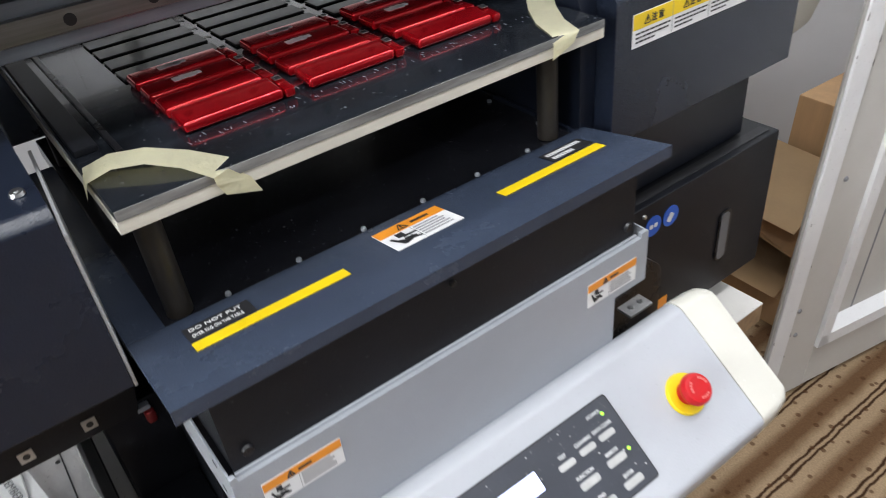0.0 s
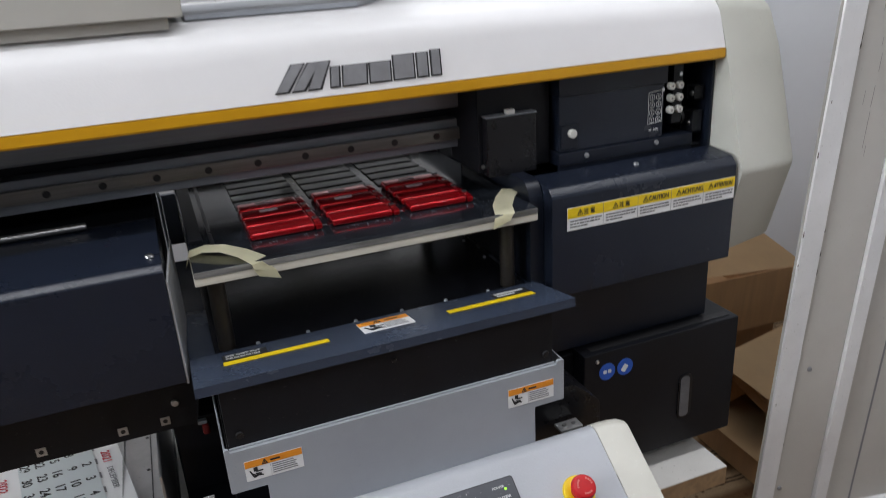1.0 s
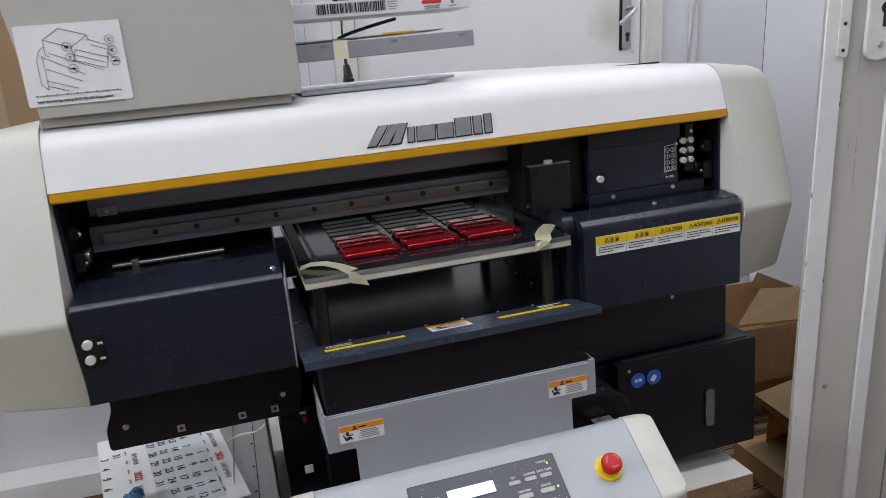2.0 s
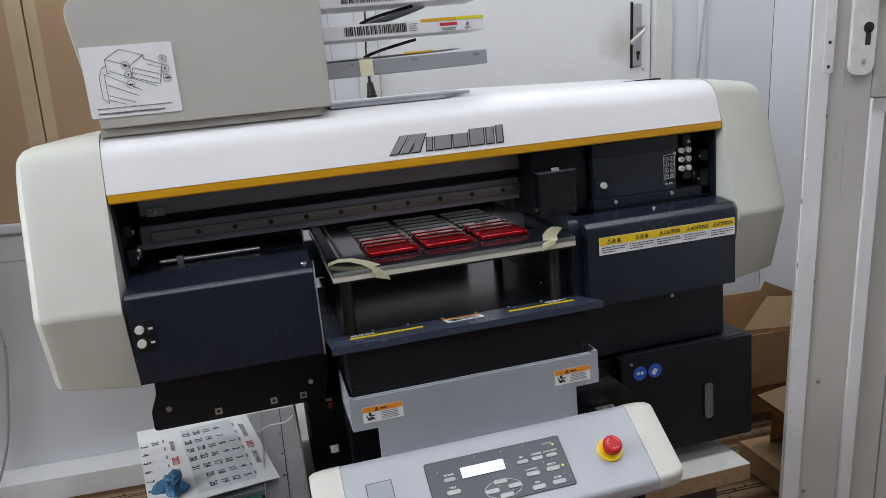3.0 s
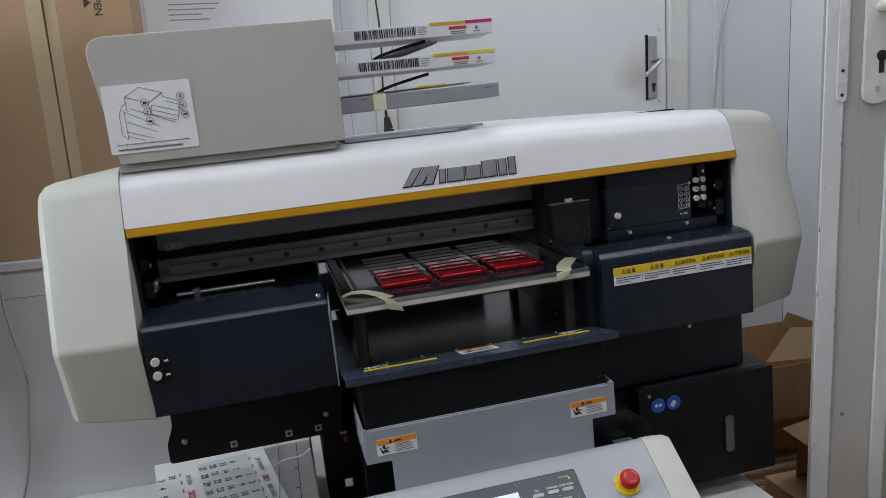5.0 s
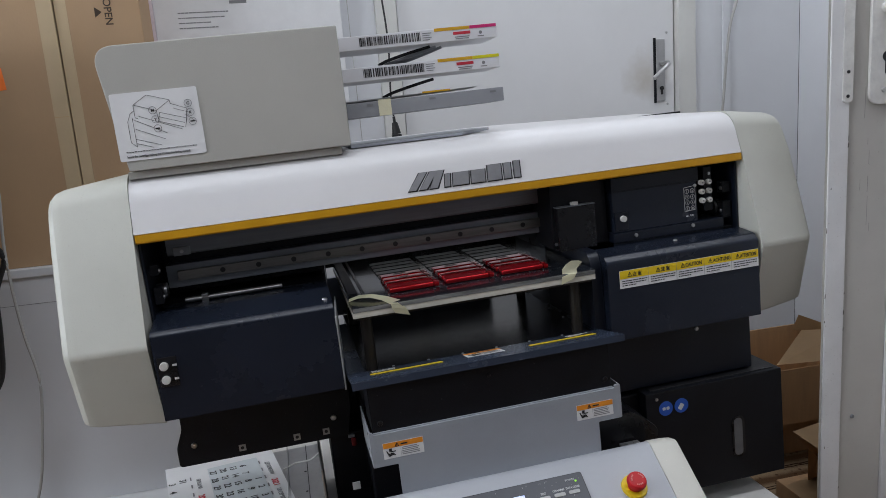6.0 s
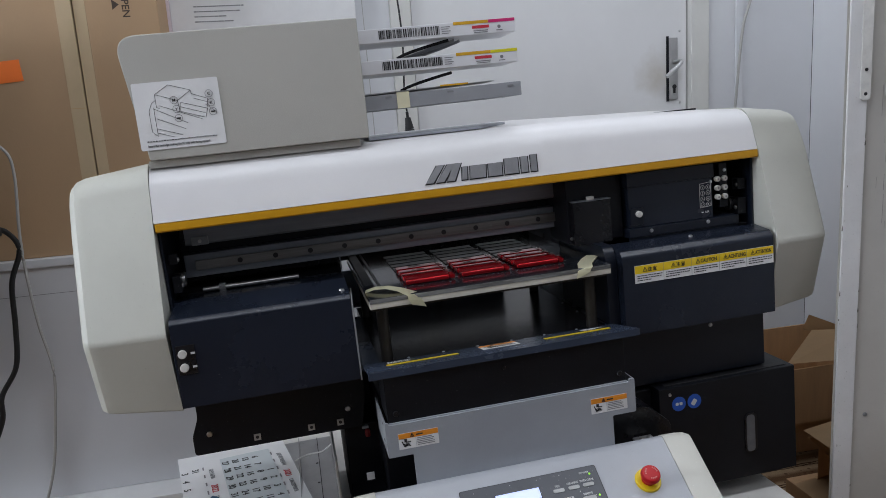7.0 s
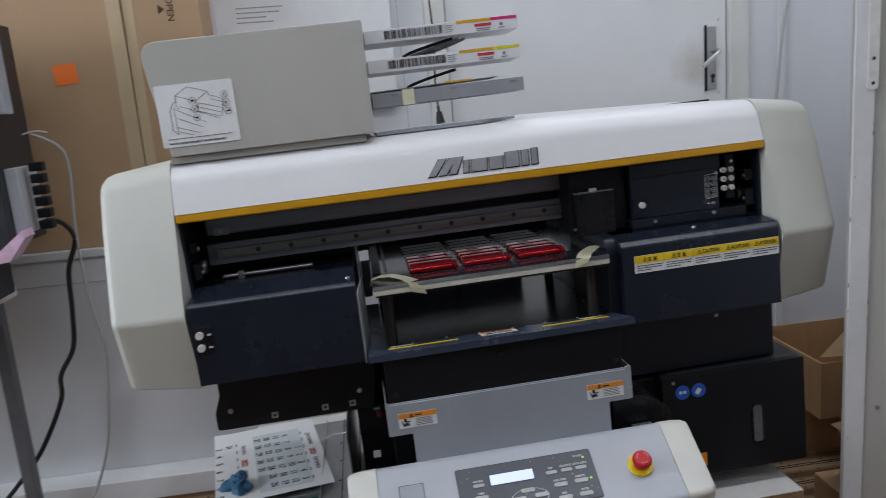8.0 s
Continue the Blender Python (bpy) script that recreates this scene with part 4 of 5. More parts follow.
# cartridges pushed out at the housing's right end
MAGENTA = mat("magenta_label", (0.62, 0.02, 0.16), 0.45)
AMBER = mat("amber_label", (0.68, 0.38, 0.02), 0.45)
LIME = mat("yellow_green_label", (0.72, 0.66, 0.02), 0.4)
CARTW = mat("white_carton_board", (0.74, 0.74, 0.76), 0.4, vary=0.03, scale=12)
CARTG = mat("grey_tray_plastic", (0.30, 0.31, 0.33), 0.5, vary=0.05, scale=12)
for z, tip in ((1.386, MAGENTA), (1.339, LIME)):
    c = thing("ink_cartridge", (0.245, 0.51, z), MACHINE, "white ink cartridge with barcode and %s stripe" % ("amber and magenta" if tip is MAGENTA else "amber and yellow"), "ink cartridge", "ink cartridges")
    part("case", slab([(0.118, z - 0.0005), (0.372, z), (0.372, z + 0.0215), (0.118, z + 0.0205)], "y", 0.466, 0.556, 0.001), CARTW, c)
    m = on((0.0, 0.4658, z), (1, 0, 0), (0, 0, 1))
    rng = random.Random(7 if tip is MAGENTA else 8)
    bc = bmesh.new()
    x = 0.151
    while x < 0.247:
        w = rng.choice((0.0007, 0.0007, 0.0013, 0.002))
        flat(m, x, x + w, 0.0045, 0.0175, 0.0001, 0.0002, into=bc)
        x += w + rng.choice((0.0006, 0.0006, 0.0012, 0.002))
    part("barcode", bc, INK, c, smooth=0)
    part("stripe", flat(m, 0.270, 0.327, 0.0165, 0.0212, 0.0001, 0.0002), AMBER, c, smooth=0)
    part("stripe", flat(m, 0.3272, 0.371, 0.0165, 0.0212, 0.0001, 0.0002), tip, c, smooth=0)
    part("red_mark", flat(m, 0.300, 0.328, 0.0090, 0.0135, 0.0001, 0.0002), INKRED, c, smooth=0)
    tx = flat(m, 0.302, 0.326, 0.0048, 0.0062, 0.0001, 0.0002)
    flat(m, 0.303, 0.325, 0.0022, 0.0034, 0.0001, 0.0002, into=tx)
    for k in range(4):
        flat(m, 0.2505, 0.262 + 0.003 * (k % 2), 0.0050 + 0.0033 * k, 0.0060 + 0.0033 * k, 0.0001, 0.0002, into=tx)
    flat(m, 0.3395, 0.3500, 0.0035, 0.0048, 0.0001, 0.0002, into=tx)
    tagged(part("small_print", tx, INKGREY, c, smooth=0), kind="stuff")
    part("round_mark", rod((0.3445, 0.4658, z + 0.0095), (0.3445, 0.4655, z + 0.0095), 0.0027, 14), INKGREY, c)
tr = thing("cartridge_tray", (0.245, 0.51, 1.2835), MACHINE, "empty grey cartridge tray with a patch of tape", "cartridge tray")
part("tray", slab([(0.118, 1.2835), (0.373, 1.2855), (0.373, 1.3075), (0.118, 1.3065)], "y", 0.466, 0.556, 0.001), CARTG, tr)
for x in (0.150, 0.250, 0.350):
    part("notch", box(x, x + 0.010, 0.4652, 0.4658, 1.3005, 1.3035, 0), INKGREY, tr, smooth=0)
part("tape_patch", box(0.168, 0.188, 0.4648, 0.4657, 1.2835, 1.3085, 0), TAPE, tr, "piece of masking tape", smooth=0)
part("top_sheet", slab([(0.118, 1.3080), (0.33, 1.3120), (0.33, 1.3130), (0.118, 1.3100)], "y", 0.470, 0.552), STEEL, tr, "bright sheet cover")
part("amber_mark", box(0.24, 0.285, 0.4655, 0.4695, 1.3108, 1.3135, 0), AMBER, tr, smooth=0)
for z, n in ((1.3620, 3), (1.3115, 1)):
    for k in range(n):
        arc = []
        for s in range(9):
            f = s / 8
            arc.append((0.178 + 0.012 * k + 0.085 * f, z + 0.0015 + 0.021 * f ** (0.75 + 0.25 * k)))
        poly = arc + [(x + 0.001, y - 0.0045) for x, y in arc[::-1]]
        part("lever", slab(poly, "y", 0.480 + 0.012 * k, 0.489 + 0.012 * k), CARTG if k else BLACKG, ih, "dark curved cartridge lever")

# name plate: plain slanted shapes on the hood face, shadow edges drawn as dark backings
HM = on((0.190, 0.4140 + 0.0040, 1.1620), (1, 0, 0), (0, 0.026, 0.089))
SILVER = mat("brushed_silver_print", (0.32, 0.32, 0.33), 0.35, metal=0.6, vary=0.1, scale=50)
for x0, x1, s0, h in ((0.000, 0.012, 0.021, 0.0280), (0.017, 0.029, 0.021, 0.0280), (0.034, 0.046, 0.014, 0.0280), (0.0580, 0.0660, 0.003, 0.0215), (0.0710, 0.0960, 0.003, 0.0215), (0.1010, 0.1230, 0.002, 0.0215), (0.1280, 0.1500, 0.002, 0.0265), (0.1550, 0.1660, 0.002, 0.0265), (0.1715, 0.1810, 0.002, 0.0280)):
    edge = part("mark_shadow", slab([(x0 - 0.0012, 0.0), (x1 + 0.0024, 0.0), (x1 + s0 + 0.0024, h + 0.0008), (x0 + s0 - 0.0012, h + 0.0008)], "z", 0.0, 0.0022, 0, HM), INK, P, "dark backing drawn as shadow round the maker's mark", smooth=0)
    part("silver_block", slab([(x0, 0.0014), (x1, 0.0014), (x1 + s0, h), (x0 + s0, h)], "z", 0.0023, 0.0046, 0, HM), SILVER, edge, smooth=0)

# ---- print carriage, parked over the right station ----
part("carriage_mount", box(0.430, 0.530, 0.455, 0.545, 1.030, 1.138, 0.003), BLACK, P)
cl = part("lamp_block", box(0.436, 0.503, 0.441, 0.500, 1.028, 1.1005, 0.002), BLACKG, P, "black curing lamp block")
part("lamp_lip", box(0.435, 0.5035, 0.440, 0.500, 1.1010, 1.1025, 0.0004), RAILGREY, cl)
part("tag", box(0.462, 0.474, 0.4405, 0.448, 1.1028, 1.1085, 0.001), KEYWHITE, cl)
screw("screw", (0.434, 0.452, 1.040), (0, -1, 0), 0.003, cl)
car = part("carriage", slab([(0.534, 1.045), (0.690, 1.045), (0.691, 1.138), (0.533, 1.138)], "y", 0.440, 0.53, 0.0015), NAVY2, P, "slate print head carriage")
part("carriage_lip", box(0.530, 0.735, 0.4335, 0.52, 1.0290, 1.0450, 0.0015), NAVY, P)
part("carriage_rim", box(0.530, 0.735, 0.4350, 0.4380, 1.0170, 1.0292, 0.001), NAVY, P)
part("carriage_top", box(0.532, 0.6925, 0.4365, 0.53, 1.1150, 1.1385, 0.001), NAVY, P)
tab = part("latch_plate", box(0.536, 0.560, 0.4375, 0.4397, 1.050, 1.079, 0.0008), NAVY, car)
part("knob", rod((0.5495, 0.4375, 1.069), (0.5495, 0.4305, 1.069), 0.0054, 20, bevel=0.001), WHITEK, car, "white round knob")
for x, z in ((0.570, 1.0385), (0.676, 1.0400)):
    screw("screw", (x, 0.4333, z), (0, -1, 0), 0.0036, car)
CM = on((0.666, 0.4398, 1.060), (1, 0, 0), (0, 0, 1))
ot = bmesh.new()
for q in ((0.000, 0.004, 0.000, 0.045), (0.000, 0.045, 0.021, 0.047), (0.021, 0.047, 0.021, 0.006), (0.021, 0.006, 0.000, 0.004)):
    stroke(ot, CM, *q, 0.0006)
for k in range(8):
    x, y = 0.0055 + 0.010 * (k % 2), 0.0385 - 0.0098 * (k // 2)
    ring = [(x + 0.0038 * math.cos(i * math.pi / 6), y + 0.0038 * math.sin(i * math.pi / 6)) for i in range(13)]
    for a, b in zip(ring, ring[1:]):
        stroke(ot, CM, *a, *b, 0.0005)
    letters(str(k + 1), CM, x, y - 0.0018, 0.005, 0.0002, "CENTER", into=ot)
flat(CM, 0.002, 0.006, -0.005, -0.003, 0.0002, 0.0002, into=ot)
letters("AIR", CM, 0.0085, -0.0055, 0.0052, 0.0002, into=ot)
part("number_print", ot, INKWHITE, car, smooth=0)
ks = part("knob_strip", box(0.7045, 0.7200, 0.441, 0.50, 1.060, 1.136, 0.001), BLACK, P)
for i in range(3):
    for x in (0.6985, 0.7120):
        z = 1.0795 + 0.0155 * i
        tk = part("tube_knob", rod((x, 0.4410, z), (x, 0.4335, z), 0.0048, 18, bevel=0.001), WHITEK, P, "white tube valve knob")
        part("knob_slot", rod((x, 0.4334, z), (x, 0.4330, z), 0.0014, 10), INKGREY, tk)
screw("screw", (0.6870, 0.4398, 1.107), (0, -1, 0), 0.003, car)
screw("screw", (0.7150, 0.4410, 1.124), (0, -1, 0), 0.003, ks)

# ---- labels of the machine ----
LM = on((0.505, 0.3714, 0.9675), (1, 0, 0), (0, 0, 1))
cl5 = part("caution_label", flat(LM, 0, 0.2505, 0, 0.0290, 0.0001, 0.0004), WHITEP, rlid, "white and yellow caution label in five languages", smooth=0)
part("yellow_band", flat(LM, 0.0004, 0.2501, 0.0155, 0.0286, 0.0006, 0.0002), YELLOW, cl5, smooth=0)
tb = bmesh.new()
for i, word in enumerate(("\u6ce8 \u610f", "\u6ce8 \u610f", "CAUTION", "ACHTUNG", "ATTENTION")):
    x = 0.0020 + i * 0.0500
    tri = x + (0.006 if i > 1 else 0.012)
    letters(word, LM, tri + 0.0085, 0.0188, 0.0088 if i > 1 else 0.0078, 0.0010, width=0.9 if i < 2 else (0.74, 0.74, 0.60)[i - 2], bold=0.00012, into=tb)
    for q in ((tri, 0.0185, tri + 0.0036, 0.0255), (tri + 0.0036, 0.0255, tri + 0.0072, 0.0185), (tri + 0.0072, 0.0185, tri, 0.0185), (tri + 0.0036, 0.0200, tri + 0.0036, 0.0232)):
        stroke(tb, LM, *q, 0.0007, 0.0009)
    rng = random.Random(20 + i)
    for k in range(3):
        xx = x + 0.002
        while xx < x + 0.043 * (1.0 if k < 2 else 0.55):
            w = rng.uniform(0.002, 0.006)
            flat(LM, xx, min(xx + w, x + 0.046), 0.0110 - 0.0037 * k, 0.0125 - 0.0037 * k, 0.0006, 0.0002, into=tb)
            xx += w + 0.0009
tagged(part("lettering", tb, INK, cl5, smooth=0), kind="stuff")
dv = bmesh.new()
for i in range(1, 5):
    flat(LM, 0.0500 * i, 0.0500 * i + 0.0004, 0, 0.029, 0.0007, 0.0002, into=dv)
tagged(part("dividers", dv, INKGREY, cl5, smooth=0), kind="stuff")


def hand_sign(m, x, y, s, bm):
    """A crushed-hand pictogram of simple strokes."""
    flat(m, x + 0.30 * s, x + 0.58 * s, y + 0.62 * s, y + 0.95 * s, 0.0006, 0.0002, into=bm)
    for q in ((0.05, 0.75, 0.28, 0.15), (0.12, 0.50, 0.40, 0.30), (0.28, 0.15, 0.62, 0.28), (0.40, 0.45, 0.80, 0.35), (0.45, 0.60, 0.95, 0.62), (0.62, 0.28, 0.92, 0.20), (0.30, 0.20, 0.70, 0.45)):
        stroke(bm, m, x + q[0] * s, y + q[1] * s, x + q[2] * s, y + q[3] * s, 0.10 * s, 0.0006)
    return bm


def warning(m, w, h, parent):
    lab = part("warning_label", flat(m, 0, w, 0, h, 0.0001, 0.0003, 0.0008), WHITEP, parent, "orange and white crush warning label", smooth=0)
    part("orange_band", flat(m, 0.0004, w - 0.0004, h * 0.66, h - 0.0004, 0.0005, 0.0002), ORANGE, lab, smooth=0)
    bm = bmesh.new()
    hand_sign(m, 0.004, 0.0015, h * 0.60, bm)
    c = w * 0.30
    for q in ((c, h * 0.71, c + h * 0.11, h * 0.93), (c + h * 0.11, h * 0.93, c + h * 0.22, h * 0.71), (c + h * 0.22, h * 0.71, c, h * 0.71), (c + h * 0.11, h * 0.75, c + h * 0.11, h * 0.86)):
        stroke(bm, m, *q, 0.0009, 0.0008)
    flat(m, c + h * 0.34, c + h * 0.75, h * 0.77, h * 0.85, 0.0008, 0.0002, into=bm)
    tagged(part("pictogram", bm, INK, lab, smooth=0), kind="stuff")
    tx = bmesh.new()
    rng = random.Random(3)
    for k in range(5):
        flat(m, w * 0.46, w * rng.uniform(0.8, 0.95), h * (0.54 - 0.105 * k), h * (0.585 - 0.105 * k), 0.0005, 0.0002, into=tx)
    flat(m, w * 0.43, w * 0.434, h * 0.05, h * 0.62, 0.0005, 0.0002, into=tx)
    tagged(part("small_print", tx, INKGREY, lab, smooth=0), kind="stuff")


grey = [o for o in P.children if o.name.startswith("grey_front")][0]
ledge = [o for o in P.children if o.name.startswith("bed_ledge")][0]
warning(on((0.0885, 0.3039, 0.7945), (1, 0, 0), (0, 0, 1)), 0.0595, 0.0245, grey)
warning(on((0.3875, 0.3039, 0.7925), (1, 0, 0), (0, 0, 1)), 0.0595, 0.0245, grey)
TOPM = on((0.0, 0.3080, 0.91665), (1, 0, 0), (0, 0.0845, -0.0152))
warning(TOPM @ Matrix.Translation((0.2370, 0.0335, 0.0002)), 0.0590, 0.0385, ledge)
for x0, x1 in ((0.0885, 0.1990), (0.3370, 0.4460)):
    part("yellow_strip", flat(TOPM, x0, x1, 0.0350, 0.0465, 0.0003, 0.0004), YELLOW, ledge, "yellow marking strip", smooth=0)
for x0, x1, words in ((0.0890, 0.1350, True), (0.4020, 0.4465, False)):
    bl = part("load_label", flat(TOPM, x0, x1, 0.0490, 0.0690, 0.0003, 0.0004), INK, ledge, "small black load label", smooth=0)
    tx = bmesh.new()
    if words:
        letters("DO NOT PUT", TOPM, x0 + 0.003, 0.0612, 0.0060, 0.0010, into=tx)
        letters("OVER 5KG ON THE TABLE", TOPM, x0 + 0.003, 0.0525, 0.0060, 0.0010, width=0.50, into=tx)
    else:
        for k in range(2):
            xx = x0 + 0.003
            while xx < x1 - (0.004 if k == 0 else 0.02):
                flat(TOPM, xx, xx + 0.0022, 0.0605 - 0.0085 * k, 0.0655 - 0.0085 * k, 0.0008, 0.0002, into=tx)
                xx += 0.0029
    tagged(part("lettering", tx, INKWHITE, bl, smooth=0), kind="stuff")

# ---- control panel ----
pp = [tuple(p) for p in rounded([(0.185, 0.671), (0.288, 0.7431), (0.304, 0.7375), (0.318, 0.690), (0.205, 0.640), (0.188, 0.650)], [0.006, 0.012, 0.008, 0.004, 0.004, 0.006], 4)]
cp = part("control_panel", slab(pp, "x", 0.0445, 0.4935, 0.0), PANELGREY, P, "pale grey sloping control panel")
for x0, x1, s in ((0.0440, 0.000, -1), (0.4940, 0.5375, 1)):
    bm = bmesh.new()
    rings = []
    for f, sh in ((0.0, 0.0), (0.55, 0.002), (0.85, 0.008), (1.0, 0.020)):
        x = x0 + (x1 - x0) * f
        cy, cz = 0.255, 0.698
        rings.append([bm.verts.new((x, cy + (y - cy) * (1 - sh * 6), cz + (z - cz) * (1 - sh * 5) + 0.001)) for y, z in pp])
    for a, b in zip(rings, rings[1:]):
        for i in range(len(pp)):
            bm.faces.new((a[i], a[(i + 1) % len(pp)], b[(i + 1) % len(pp)], b[i]))
    bm.faces.new(rings[0][::-1])
    bm.faces.new(rings[-1])
    part("panel_end", bm, IVORY, cp, "ivory plastic end piece", smooth=40)
PM = on((0.0, 0.185, 0.671), (1, 0, 0), (0, 0.115, 0.0805))
part("keypad_rim", flat(PM, 0.1615, 0.3715, 0.0220, 0.1020, 0.0001, 0.0006, 0.004), INK, cp, smooth=0)
part("keypad", flat(PM, 0.1627, 0.3703, 0.0232, 0.1008, 0.0008, 0.0004, 0.0035), KEYPAD, cp, "slate membrane keypad", smooth=0)
KX, KY, KW, KH = 0.1627, 0.1008, 0.2076, 0.0776


def key_at(a, b):
    return KX + a * KW, KY - b * KH


x0, y1 = key_at(0.236, 0.215)
x1, y0 = key_at(0.552, 0.425)
part("display_rim", flat(PM, x0 - 0.001, x1 + 0.001, y0 - 0.001, y1 + 0.001, 0.0013, 0.0004, 0.001), INK, cp, smooth=0)
part("display", flat(PM, x0, x1, y0, y1, 0.0018, 0.0004, 0.001), LCD, cp, "lit pale blue display", smooth=0)
kt = bmesh.new()
for a, b, word in ((0.685, 0.363, "TEST"), (0.798, 0.357, "CLEANING"), (0.906, 0.356, "DATA CLEAR"), (0.728, 0.634, "FUNCTION"), (0.879, 0.621, "REMOTE"), (0.888, 0.896, "ENTER"), (0.736, 0.905, "END"), (0.147, 0.387, "VACUUM"), (0.150, 0.640, "TABLE"),
                   (0.485, 0.640, ""), (0.575, 0.770, ""), (0.410, 0.790, ""), (0.500, 0.915, "")):
    x, y = key_at(a, b)
    big = 1.0 if b < 0.5 else 1.18
    part("key", flat(PM, x - 0.0085 * big, x + 0.0085 * big, y - 0.0027 * big, y + 0.0027 * big, 0.0012, 0.0012, 0.0026), KEYCAP, cp, "oblong pale key")
    if word:
        letters(word, PM, x, y + 0.0058, 0.0043, 0.0014, "CENTER", width=0.85, bold=0.00008, into=kt)
x, y = key_at(0.905, 0.10)
letters("POWER", PM, x, y - 0.002, 0.0043, 0.0014, "CENTER", into=kt)
cx, cy = key_at(0.4925, 0.78)
pts = [(cx + 0.024 * math.cos(k * math.pi / 12) * 1.15, cy + 0.0135 * math.sin(k * math.pi / 12)) for k in range(25)]
for k, (a, b) in enumerate(zip(pts, pts[1:])):
    stroke(kt, PM, *a, *b, 0.0006, 0.0013)
tagged(part("key_lettering", kt, INKWHITE, cp, smooth=0), kind="stuff")
fl = bmesh.new()
rng = random.Random(17)
for k in range(34):
    x, y, r = rng.uniform(0.166, 0.367), rng.uniform(0.026, 0.099), rng.uniform(0.0003, 0.0009)
    slab([(x + r * math.cos(a * 1.257 + k), y + r * math.sin(a * 1.257 + k)) for a in range(5)], "z", 0.0013, 0.0014, 0, PM, into=fl)
tagged(part("paint_flecks", fl, INKWHITE, cp, "tiny pale flecks on the keypad", smooth=0), kind="stuff")
for a, b in ((0.943, 0.152), (0.955, 0.60)):
    x, y = key_at(a, b)
    p = PM @ Vector((x, y, 0.0012))
    part("indicator", rod(p, PM @ Vector((x, y, 0.0022)), 0.0014, 12), GREENLED, cp, "lit green indicator")
part("card_window", flat(PM, 0.0755, 0.1110, 0.048, 0.0905, 0.0001, 0.0010, 0.002), GREYPAINT, cp, "grey card window", smooth=0)
part("window_rim", flat(PM, 0.0745, 0.1120, 0.047, 0.0915, 0.00005, 0.0006, 0.002), INK, cp, smooth=0)
n = (PM.to_3x3() @ Vector((0, 0, 1))).normalized()
e0 = PM @ Vector((0.4400, 0.0605, 0.0))
part("stop_ring", rod(e0, e0 + n * 0.004, 0.0195, 36, 0.0185, bevel=0.0006), YELLOW, cp, "yellow collar")
rd = rod(e0 + n * 0.004, e0 + n * 0.013, 0.0105, 28)
rod(e0 + n * 0.0115, e0 + n * 0.0235, 0.0148, 36, 0.0140, bevel=0.0045, into=rd)
sb = part("stop_button", rd, REDK, cp, "red mushroom emergency stop button")
ar = bmesh.new()
EM = Matrix.Translation(e0 + n * 0.0236) @ PM.to_3x3().to_4x4()
for q in range(3):
    for k in range(4):
        a0, a1 = q * 2.094 + 0.3 * k, q * 2.094 + 0.3 * k + 0.22
        stroke(ar, EM, 0.0088 * math.cos(a0), 0.0088 * math.sin(a0), 0.0088 * math.cos(a1), 0.0088 * math.sin(a1), 0.0022, 0.0001)
part("turn_marks", ar, mat("pale_red_print", (0.62, 0.16, 0.14), 0.4), sb, smooth=0)
part("panel_arm", box(0.40, 0.43, 0.225, 0.318, 0.558, 0.675, 0.002), GREYPAINT, P, "grey bracket under the panel")
part("panel_arm", box(0.09, 0.12, 0.225, 0.318, 0.558, 0.675, 0.002), GREYPAINT, P)
part("panel_base", box(0.08, 0.44, 0.2250, 0.3195, 0.548, 0.5575, 0.002), BLACK, P)
hb2 = part("hinge_bracket", box(0.468, 0.500, 0.322, 0.340, 0.7200, 0.7235, 0.0008), ALU, P, "small metal hinge bracket")
screw("screw", (0.478, 0.331, 0.7236), (0, 0, 1), 0.0032, hb2)
screw("screw", (0.491, 0.331, 0.7236), (0, 0, 1), 0.0032, hb2)
part("junction_cover", slab([tuple(p) for p in rounded([(0.440, 0.7700), (0.500, 0.7700), (0.540, 0.735), (0.540, 0.66), (0.440, 0.66)], [0.004, 0.01, 0.01, 0, 0], 4)], "y", 0.345, 0.4195, 0.001), BLACKG, P, "glossy black cover")

# ---- raised jig table on four posts ----
jig = thing("jig_table", (0.268, 0.55, 0.8986), MACHINE, "raised white-edged jig board with clear acrylic top on dark posts", "jig table")
for x in (0.0975, 0.440):
    for y, z0 in ((0.4050, 0.8988), (0.70, 0.8988)):
        part("post", rod((x, y, z0), (x, y, 0.9878), 0.0092, 24, bevel=0.0008), BRONZE, jig, "dark bronze post")
part("under_frame", box(0.080, 0.458, 0.372, 0.76, 0.9880, 0.9933, 0.001), BRONZE, jig)
part("core_board", box(0.0765, 0.4605, 0.3615, 0.77, 0.9935, 1.0020, 0.0008), ACREDGE, jig, "milky white board")
part("acrylic_sheet", box(0.0770, 0.4600, 0.3620, 0.77, 1.0022, 1.0090, 0.0005), FILM, jig, "clear acrylic sheet over dark film")
part("sheet_edge", box(0.0772, 0.4598, 0.3608, 0.3618, 1.0022, 1.0087, 0.0003), CLEAREDGE, jig, "cut edge of the acrylic")
part("side_bar", box(0.0790, 0.0940, 0.4450, 0.76, 1.0092, 1.0135, 0.0008), BLACK, jig)
part("side_bar", box(0.1010, 0.1050, 0.4300, 0.76, 1.0092, 1.0115, 0.0005), BLACKG, jig)
GHOST = mat("dark_empty_slot", (0.009, 0.0095, 0.011), 0.42, vary=0.15, scale=30, coat=0.3)
COLS = (0.1420, 0.2330, 0.3255)
FRONT_LEAN = 5.0
for cx in COLS:
    for r in range(4, 9):
        y = 0.4200 + 0.0315 * r
        part("empty_slot", box(cx, cx + 0.080, y, y + 0.024, 1.0092, 1.0112, 0.0008), GHOST, jig)
marks = bmesh.new()
rng = random.Random(11)
